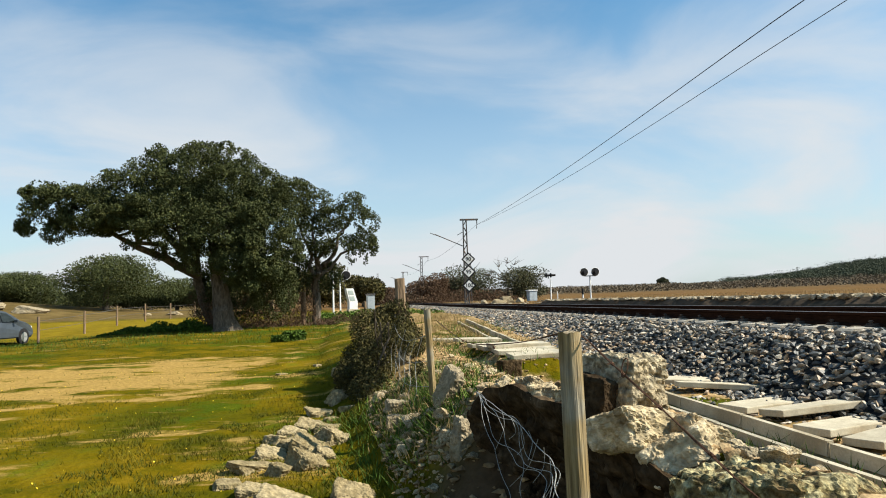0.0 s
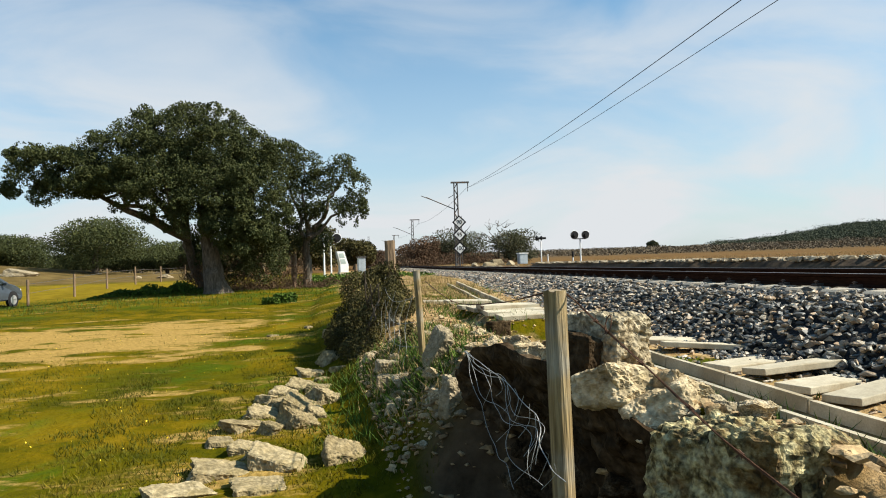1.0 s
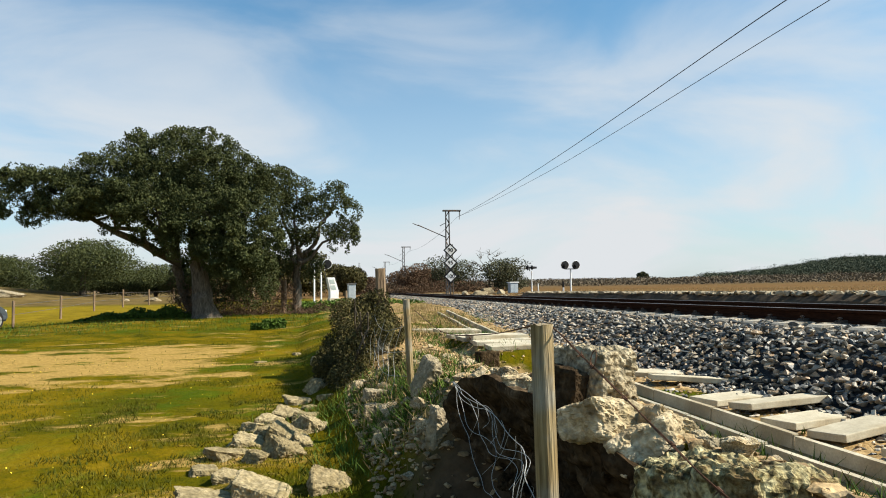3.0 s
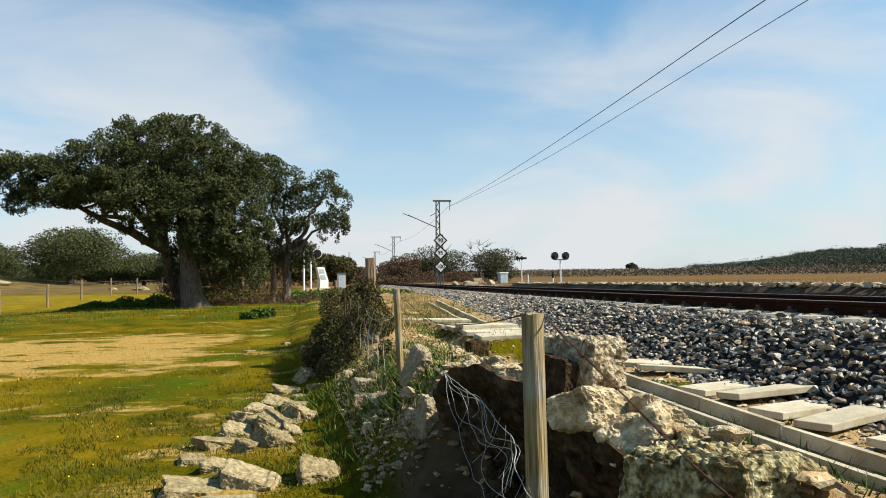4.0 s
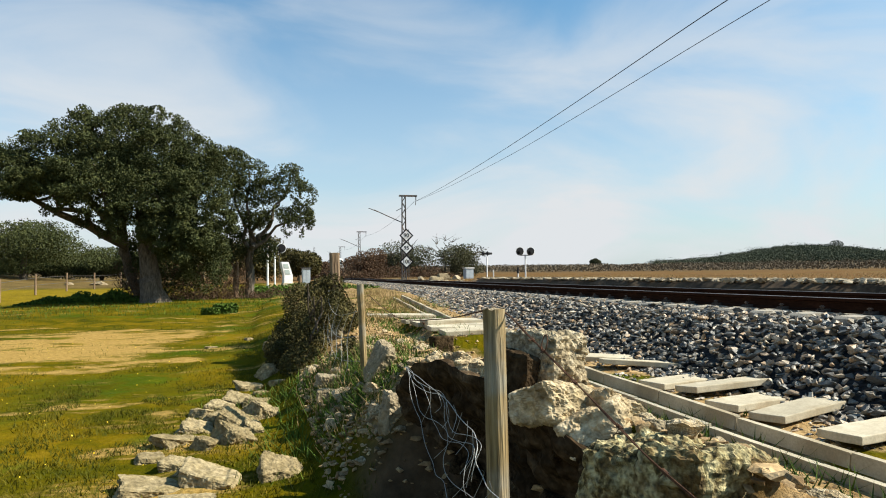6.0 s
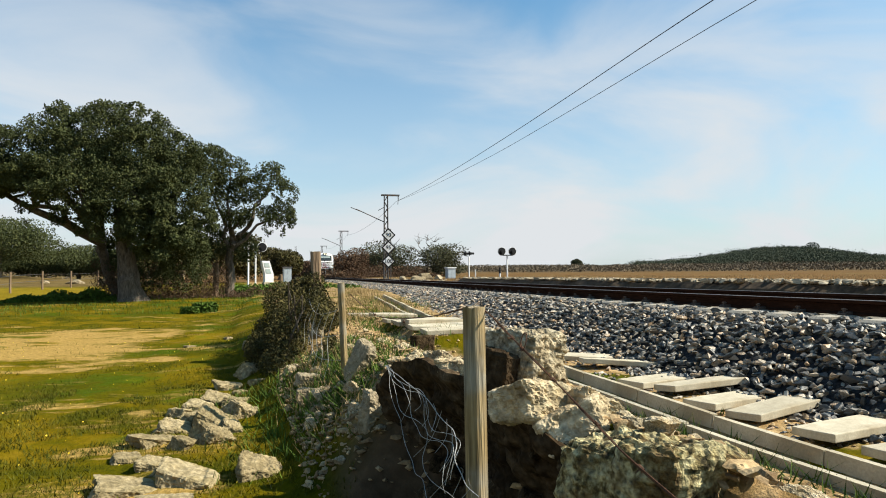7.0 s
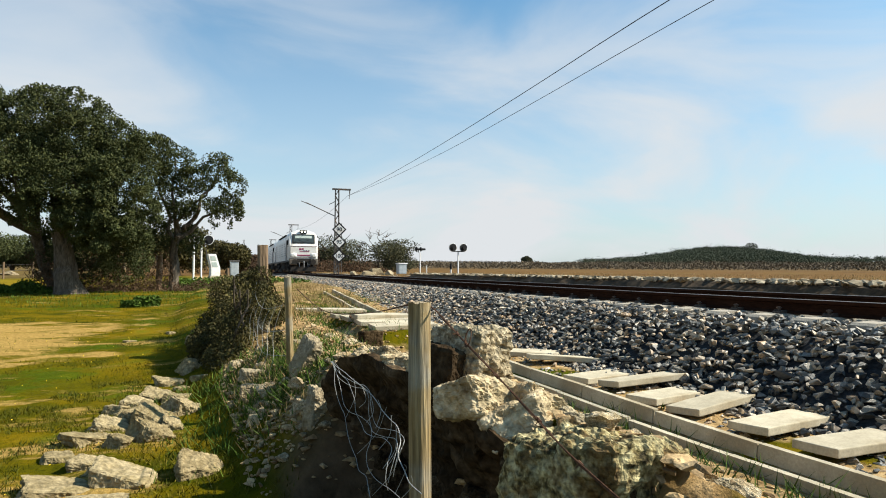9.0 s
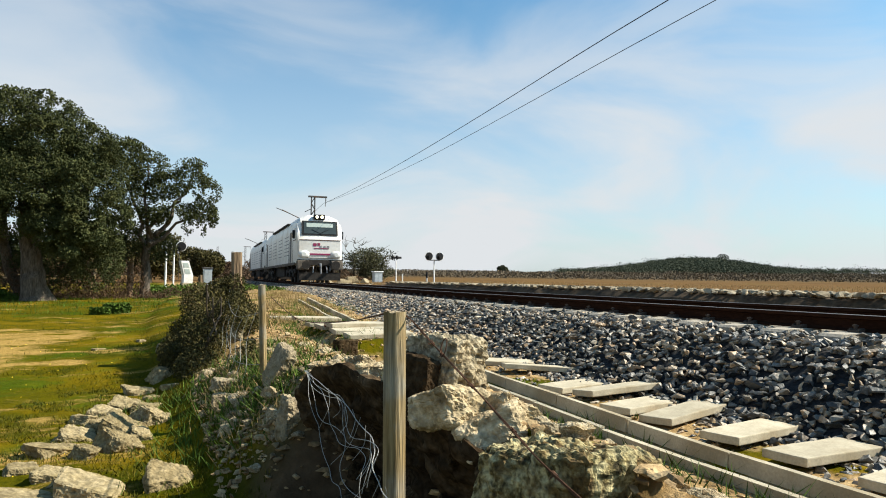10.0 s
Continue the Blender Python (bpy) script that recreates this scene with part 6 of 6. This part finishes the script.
for x, y, h, dark, lab in ((15.6, 70, 0.9, False, "short white marker post in the dry field"), (19.4, 72, 1.0, False, "short white marker post in the dry field"), (14.3, 52, 0.55, True, "white marker post with a dark top")):
    z = height(x, y)
    t = thing("marker_post", pose(x, y, z - 0.1), lab, "post", "marker posts")
    part("shaft", tubes(((0, 0, 0), (0, 0, h), 0.07), seg=8), M["white"], t)
    part("cap", tubes(((0, 0, h), (0, 0, h * (1.9 if dark else 1.05)), 0.09), seg=8), M["black" if dark else "white"], t)


def kiosk():
    t = thing("equipment_kiosk", pose(-5.15, 48, meadow(-5, 48) + 0.32, 0, 0, 10) @ Matrix.Scale(0.74, 4), "white equipment kiosk with slanted front and two grey panes", "kiosk")
    bm = bmesh.new()
    prism(bm, [(-0.20, 0), (0.62, 0), (0.62, 0.72), (0.22, 2.02), (-0.50, 2.02), (-0.20, 0.72)], "y", -0.45, 0.45, 0.02)
    b = part("body", bm, M["white"], t)
    for z0, z1 in ((0.82, 1.25), (1.40, 1.82)):
        x0, x1 = -0.20 - 0.30 * (z0 - 0.72) / 1.3, -0.20 - 0.30 * (z1 - 0.72) / 1.3
        bm = bmesh.new()
        prism(bm, [(x0 + 0.14, z0), (x0 + 0.62, z0), (x1 + 0.58, z1), (x1 + 0.14, z1)], "y", -0.475, -0.451)
        part("pane", bm, M["blind"], b, "grey pane")
    part("plinth", boxes(((0.2, 0, -0.4), (1.0, 1.0, 0.8), 0.02)), M["concrete"], t)
    part("antenna", tubes(((-0.55, 0, 0.3), (-0.55, 0, 2.6), 0.025), seg=6), M["steel"], t)


kiosk()


def cabinet(x, y, z, w, h, label, roof="white"):
    t = thing("relay_cabinet", pose(x, y, z, 0, 0, 6), label, "cabinet", "relay cabinets")
    b = part("body", boxes(((0, 0, h * 0.48), (w, w * 0.7, h * 0.96), 0.02)), M["tin"], t)
    part("door", boxes(((-w * 0.22, -w * 0.36, h * 0.48), (w * 0.42, 0.02, h * 0.8), 0.004)), M["tin"], b)
    part("door", boxes(((w * 0.22, -w * 0.36, h * 0.48), (w * 0.42, 0.02, h * 0.8), 0.004)), M["tin"], b)
    part("roof", boxes(((0, 0, h), (w * 1.18, w * 0.9, 0.09), 0.02)), M[roof], t)


cabinet(13.1, 62, height(13.1, 62) - 0.02, 0.85, 1.05, "pale blue-grey metal relay cabinet with a white roof")
cabinet(-3.7, 48, meadow(-3.7, 48) + 0.05, 0.55, 1.3, "pale grey metal relay cabinet behind the bush", "steel")


# ---- fence at the back of the meadow ----
def back_fence():
    for i, (x, y) in enumerate([(-19.0, 36), (-18.9, 41), (-18.6, 46), (-18.1, 51), (-17.5, 57), (-19.4, 31.5)]):
        z = meadow(x, y)
        wooden_post(x, y, z - 0.1, z + 1.15, 0.055, 0, 0, "dark thin wooden post of the meadow's back fence", "sleeper_wood")
    w = thing("fence_wire", pose(0, 0, 0), "two slack wires along the meadow's back fence", "fence wire")
    for h in (0.95, 0.55):
        strand("wire_strand", [(x, y, meadow(x, y) + h) for x, y in ((-19.4, 31.5), (-19.0, 36), (-18.9, 41), (-18.6, 46), (-18.1, 51), (-17.5, 57))], 0.012, M["steel"], w, 3, 4)
    wooden_post(-7.95, 29.2, -0.75, 0.85, 0.12, 0, 0, "stout wooden post beside the slender oak", "sleeper_wood")
    wooden_post(-9.6, 31, -0.75, 0.6, 0.08, 12, 0, "leaning grey wooden stake under the oaks", "post")
    wooden_post(-5.1, 32, -0.75, 0.35, 0.07, 0, 0, "short wooden stake among the weeds", "sleeper_wood")


back_fence()


# ---- parked car ----
def car():
    x, y = -21.2, 30.9
    t = thing("car", pose(x, y, meadow(x, y) + 0.0, 0, 0, -13) @ Matrix.Diagonal((0.97, 0.9, 0.97, 1)), "dark blue-grey hatchback parked on the meadow track", "car")
    # side outline, y forward
    outline = [(-1.98, 0.42), (-2.04, 0.62), (-2.03, 0.82), (-1.93, 1.04), (-1.76, 1.36), (-1.62, 1.47), (-1.35, 1.53), (-0.8, 1.56), (-0.2, 1.55), (0.25, 1.48), (0.62, 1.33), (1.12, 1.06), (1.5, 0.97), (1.82, 0.84), (1.99, 0.66), (2.03, 0.45), (1.9, 0.28), (-1.85, 0.28)]
    bm = bmesh.new()
    prism(bm, outline, "x", -0.86, 0.86, 0.05)
    for v in bm.verts:
        if v.co.z > 0.95:
            v.co.x *= 1 - 0.20 * (v.co.z - 0.95) / 0.6
    part("body", bm, M["car"], t, smooth=False)

    def pane(pts, sx, name="side_window"):
        bm = bmesh.new()
        vs = []
        for (py, pz) in pts:
            w = 0.86 * (1 - 0.20 * (pz - 0.95) / 0.6) + 0.006
            vs.append(bm.verts.new((sx * w, py, pz)))
        f = bm.faces.new(vs)
        bmesh.ops.solidify(bm, geom=[f], thickness=0.012)
        part(name, bm, M["glass"], t, "dark tinted glass")
    for sx in (-1, 1):
        pane([(-1.62, 1.05), (-1.5, 1.38), (-1.15, 1.43), (-1.05, 1.04)], sx)
        pane([(-0.98, 1.04), (-1.05, 1.43), (-0.32, 1.46), (-0.22, 1.03)], sx)
        pane([(-0.14, 1.03), (-0.22, 1.46), (0.25, 1.40), (0.82, 1.04)], sx)
        part("mirror", boxes(((sx * 0.96, 0.62, 1.05), (0.18, 0.12, 0.13), 0.03)), M["car"], t)
        part("tail_lamp", boxes(((sx * 0.74, -1.93, 0.98), (0.22, 0.14, 0.34), 0.04)), M["tail"], t, "red tail lamp")
        part("headlamp", boxes(((sx * 0.62, 1.92, 0.72), (0.34, 0.2, 0.16), 0.04)), M["lens"], t)
        for wy in (-1.28, 1.30):
            w = part("wheel", tubes(((sx * 0.70, wy, 0.31), (sx * 0.885, wy, 0.31), 0.315), seg=26), M["tyre"], t)
            part("rim", tubes(((sx * 0.88, wy, 0.31), (sx * 0.895, wy, 0.31), 0.215), seg=18), M["alloy"], w)
            part("wheel_arch", tubes(((sx * 0.80, wy, 0.33), (sx * 0.866, wy, 0.33), 0.375), seg=24), M["black"], t)
    bm = bmesh.new()
    prism(bm, [(-0.62, 1.02), (0.62, 1.02), (0.54, 1.40), (-0.54, 1.40)], "y", -0.006, 0.006)
    part("rear_window", bm, M["glass"], t).matrix_basis = pose(0, -2.56, 0.12, -29, 0, 0)
    part("number_plate", boxes(((0, -2.02, 0.80), (0.52, 0.03, 0.12), 0.004)), M["white"], t, "blank white number plate")
    part("bumper", boxes(((0, -1.98, 0.48), (1.70, 0.16, 0.24), 0.05)), M["car"], t)


car()


# ---- the train ----
def loco(label):
    t = thing("locomotive", pose(0, 0, 0), label, "locomotive", "locomotives")
    length = 23.0
    secs = [(0.0, 1.24, 2.62, 0.92), (0.06, 1.33, 2.72, 0.92), (0.24, 1.37, 3.15, 0.92), (0.46, 1.395, 3.72, 0.93), (0.66, 1.41, 4.02, 0.93), (1.0, 1.42, 4.20, 0.93), (1.7, 1.425, 4.26, 0.93)]
    secs = secs + [(4.2, 1.425, 4.22, 0.93), (length - 4.2, 1.425, 4.22, 0.93)] + [(length - y, w, z, q) for y, w, z, q in secs[::-1]]
    bm = bmesh.new()
    rings = []
    for y, w, zt, _ in secs:
        zs = min(3.25, zt - 0.16)
        d = zt - zs
        o = [(w, 1.18), (w, 1.9), (w, zs), (w * 0.95, zs + d * 0.42), (w * 0.80, zs + d * 0.74), (w * 0.5, zs + d * 0.93), (0, zt)]
        o = o + [(-a, b) for a, b in o[-2::-1]]
        rings.append([bm.verts.new((a, y, b)) for a, b in o])
    n = len(rings[0])
    for r0, r1 in zip(rings, rings[1:]):
        for i in range(n):
            bm.faces.new((r0[i], r0[(i + 1) % n], r1[(i + 1) % n], r1[i]))
    bm.faces.new(rings[0])
    bm.faces.new(rings[-1][::-1])
    bmesh.ops.recalc_face_normals(bm, faces=bm.faces)
    body = part("body", bm, M["loco"], t)
    # the cab front: windscreen, lamps, stripe, emblem bars
    lean = math.degrees(math.atan2(0.40, 1.0))
    ws = boxes(((0, 0, 0), (2.16, 0.05, 0.96), 0.02))
    part("windscreen_frame", ws, M["black"], t).matrix_basis = pose(0, 0.275, 3.32, -lean, 0, 0)
    ws = boxes(((0, 0, 0), (1.94, 0.03, 0.80), 0.008))
    win = part("windscreen", ws, M["glass"], t, "dark one-piece windscreen")
    win.matrix_basis = pose(0, 0.250, 3.33, -lean, 0, 0)
    part("sun_blind", boxes(((0, -0.018, 0.18), (1.6, 0.006, 0.26))), M["blind"], win, "pale green sun blind")
    part("wiper", tubes(((-0.1, -0.03, -0.42), (0.55, -0.03, -0.1), 0.012), ((0.1, -0.03, -0.42), (-0.5, -0.03, -0.12), 0.012), seg=5), M["black"], win)
    top = part("lamp_housing", boxes(((0, 0.60, 4.02), (0.70, 0.36, 0.32), 0.08)), M["black"], t, "black roof lamp housing")
    for sx in (-0.15, 0.15):
        part("headlamp", tubes(((sx, 0.44, 4.02), (sx, 0.40, 4.02), 0.095), seg=16), M["headlamp"], top, "lit round headlamp")
    for sx in (-0.98, 0.98):
        bm = bmesh.new()
        bmesh.ops.create_uvsphere(bm, u_segments=20, v_segments=12, radius=1, matrix=Matrix.Translation((sx * 0.98, 0.03, 1.70)) @ Matrix.Diagonal((0.36, 0.17, 0.25, 1)))
        h = part("lamp_bezel", bm, M["lens"], t, "rounded pale lamp cluster", True)
        part("headlamp", tubes(((sx, -0.11, 1.70), (sx, -0.15, 1.70), 0.13), seg=16), M["lens"], h, "round glass headlamp")
        part("mirror", boxes(((sx * 1.52, 0.9, 2.95), (0.16, 0.12, 0.5), 0.03)), M["black"], t)
    part("panel_seam", boxes(((0, -0.006, 2.58), (2.5, 0.02, 0.045))), M["seam"], t)
    for sx in (-1, 1):
        part("panel_seam", boxes(((sx * 1.425, 0.95, 2.58), (0.016, 1.3, 0.04)), ((sx * 1.428, 1.62, 2.2), (0.016, 0.03, 2.0))), M["seam"], t)
    part("stripe", boxes(((0, -0.016, 1.72), (1.30, 0.03, 0.10))), M["purple"], t, "dark red stripe between the lamps")
    part("stripe", boxes(((0, -0.018, 1.50), (2.2, 0.03, 0.035))), M["loco_dirty"], t)
    for cx, cz, w, hh, mat in ((-0.32, 2.30, 0.20, 0.18, "purple"), (-0.08, 2.32, 0.16, 0.16, "purple"), (0.08, 2.08, 0.9, 0.05, "purple"), (0.05, 2.16, 0.12, 0.18, "loco_grey"), (0.28, 2.16, 0.12, 0.15, "loco_grey"), (0.50, 2.16, 0.12, 0.17, "loco_grey")):
        part("emblem_bar", boxes(((cx, -0.008, cz), (w, 0.02, hh), 0.005)), M[mat], t)
    # buffer beam, plough and couplings
    part("buffer_beam", boxes(((0, 0.12, 1.22), (2.7, 0.36, 0.36), 0.04)), M["loco_dark"], t)
    for sx in (-1.02, 1.02):
        part("corner_skirt", boxes(((sx, 0.02, 1.06), (0.72, 0.42, 0.54), 0.06)), M["loco_dirty"], t, "grimy corner skirt")
        part("buffer", tubes(((sx * 0.86, -0.1, 1.06), (sx * 0.86, -0.52, 1.06), 0.11), ((sx * 0.86, -0.52, 1.06), (sx * 0.86, -0.58, 1.06), 0.26), seg=18), M["loco_dark"], t, "round black buffer")
        part("step", boxes(((sx, 0.05, 0.55), (0.5, 0.3, 0.05)), ((sx - 0.22, 0.05, 0.7), (0.04, 0.25, 0.5)), ((sx + 0.22, 0.05, 0.7), (0.04, 0.25, 0.5))), M["loco_dark"], t)
    part("coupling_hook", mesh_of(lambda b: box(b, (0, -0.2, 1.06), (0.12, 0.5, 0.22), 0.03), lambda b: tube(b, (0, -0.42, 1.05), (0.02, -0.38, 0.55), 0.05, seg=8)), M["loco_grey"], t)
    part("brake_hose", tubes(((-0.4, -0.05, 1.0), (-0.42, -0.22, 0.6), 0.035), ((0.4, -0.05, 1.0), (0.42, -0.22, 0.6), 0.035), ((0.62, -0.05, 1.0), (0.6, -0.18, 0.7), 0.03), seg=7), M["loco_grey"], t)
    bm = bmesh.new()
    prism(bm, [(-1.25, 0.15), (1.25, 0.15), (1.2, 0.62), (-1.2, 0.62)], "y", -0.1, 0.0, 0.01)
    part("plough", bm, M["loco_dark"], t)
    # sides: cab doors, cab windows, louvres, seams
    for sx in (-1, 1):
        for y0 in (1.55, length - 1.55):
            part("cab_window", boxes(((sx * 1.428, y0 - 0.45 if y0 < 5 else y0 + 0.45, 3.0), (0.02, 0.62, 0.62), 0.006)), M["glass"], t)
        for y0 in (2.75, length - 2.75):
            d = part("cab_door", boxes(((sx * 1.426, y0, 2.2), (0.03, 0.72, 1.9), 0.008)), M["loco_dirty"], t, "dark recessed cab door")
            part("handrail", tubes(((sx * 1.48, y0 - 0.45, 1.2), (sx * 1.48, y0 - 0.45, 2.6), 0.02), ((sx * 1.48, y0 + 0.45, 1.2), (sx * 1.48, y0 + 0.45, 2.6), 0.02), seg=6), M["loco_grey"], d)
        for k in range(11):
            y0 = 4.3 + k * 1.36
            g = part("side_panel", boxes(((sx * 1.428, y0, 2.35), (0.016, 1.28, 1.6), 0.006)), M["loco"], t)
            if k % 3 != 2:
                for j in range(6):
                    bm = bmesh.new()
                    box(bm, (sx * 1.440, y0, 1.75 + j * 0.24), (0.02, 1.1, 0.05))
                    part("louvre", bm, M["loco_grey"], g)
        part("roof_grille", boxes(((sx * 1.16, 10.5, 3.86), (0.5, 11, 0.10), 0.02)), M["loco_dark"], t, "dark roof ventilation strip").rotation_euler = (0, 0, 0)
        part("sill", boxes(((sx * 1.40, length / 2, 1.14), (0.08, length - 1.2, 0.16))), M["loco_dirty"], t)
    part("fuel_tank", boxes(((0, length / 2, 0.72), (2.3, 5.6, 0.75), 0.1)), M["loco_dark"], t)
    part("roof_fans", tubes(((0, 17.6, 4.2), (0, 17.6, 4.32), 0.7), ((0, 15.8, 4.2), (0, 15.8, 4.32), 0.7), seg=20), M["loco_grey"], t)
    wheels = []
    for by in (4.3, length - 4.3):
        for sx in (-1, 1):
            part("bogie_frame", mesh_of(lambda b: box(b, (sx * 1.16, by, 0.72), (0.16, 5.0, 0.26), 0.04), lambda b: [box(b, (sx * 1.2, by + o, 0.55), (0.2, 0.5, 0.4), 0.05) for o in (-1.8, 0, 1.8)],
                                        lambda b: [tube(b, (sx * 1.2, by + o, 0.75), (sx * 1.2, by + o, 1.15), 0.12, seg=10) for o in (-1.1, 1.1)]), M["loco_dark"], t)
        for o in (-1.8, 0, 1.8):
            bm = tubes(((-0.95, 0, 0), (-0.80, 0, 0), 0.55), ((0.80, 0, 0), (0.95, 0, 0), 0.55), ((-0.9, 0, 0), (0.9, 0, 0), 0.09), ((-0.98, 0, 0.3), (-0.94, 0, 0.3), 0.06), seg=24)
            w = part("wheelset", bm, M["loco_dark"], t)
            w.matrix_basis = pose(0, by + o, 0.55)
            wheels.append((w, by + o))
    return t, wheels


LEAD, LEAD_WHEELS = loco("white and grey diesel locomotive with lit lamps leading the train")
SECOND, SECOND_WHEELS = loco("white and grey diesel locomotive coupled behind the first")


def train_y(t):
    """Where the leading nose stands along the track."""
    return 39.2 + 25.0 * (10.0 - t)


def on_track(y):
    s = (xc(y + 23) - xc(y)) / 23
    return pose(xc(y + 0.5), y, 0, 0, 0, -math.degrees(math.atan(s)))


def motions():
    times = [k * 0.5 for k in range(21)]
    walk(LEAD, [(t, on_track(train_y(t))) for t in times])
    walk(SECOND, [(t, on_track(train_y(t) + 24.2)) for t in times])
    # the wheels turn: 25 m/s on a 0.55 m radius, keyed in quarter-turn-safe steps
    steps = [k / 30 for k in range(301)]
    for w, y in LEAD_WHEELS:
        walk(w, [(t, pose(0, y, 0.53, math.degrees(25.0 * t / 0.55), 0, 0)) for t in steps])
    for w, y in SECOND_WHEELS:
        walk(w, [(t, pose(0, y, 0.53, math.degrees(25.0 * t / 0.55), 0, 0)) for t in steps])


motions()
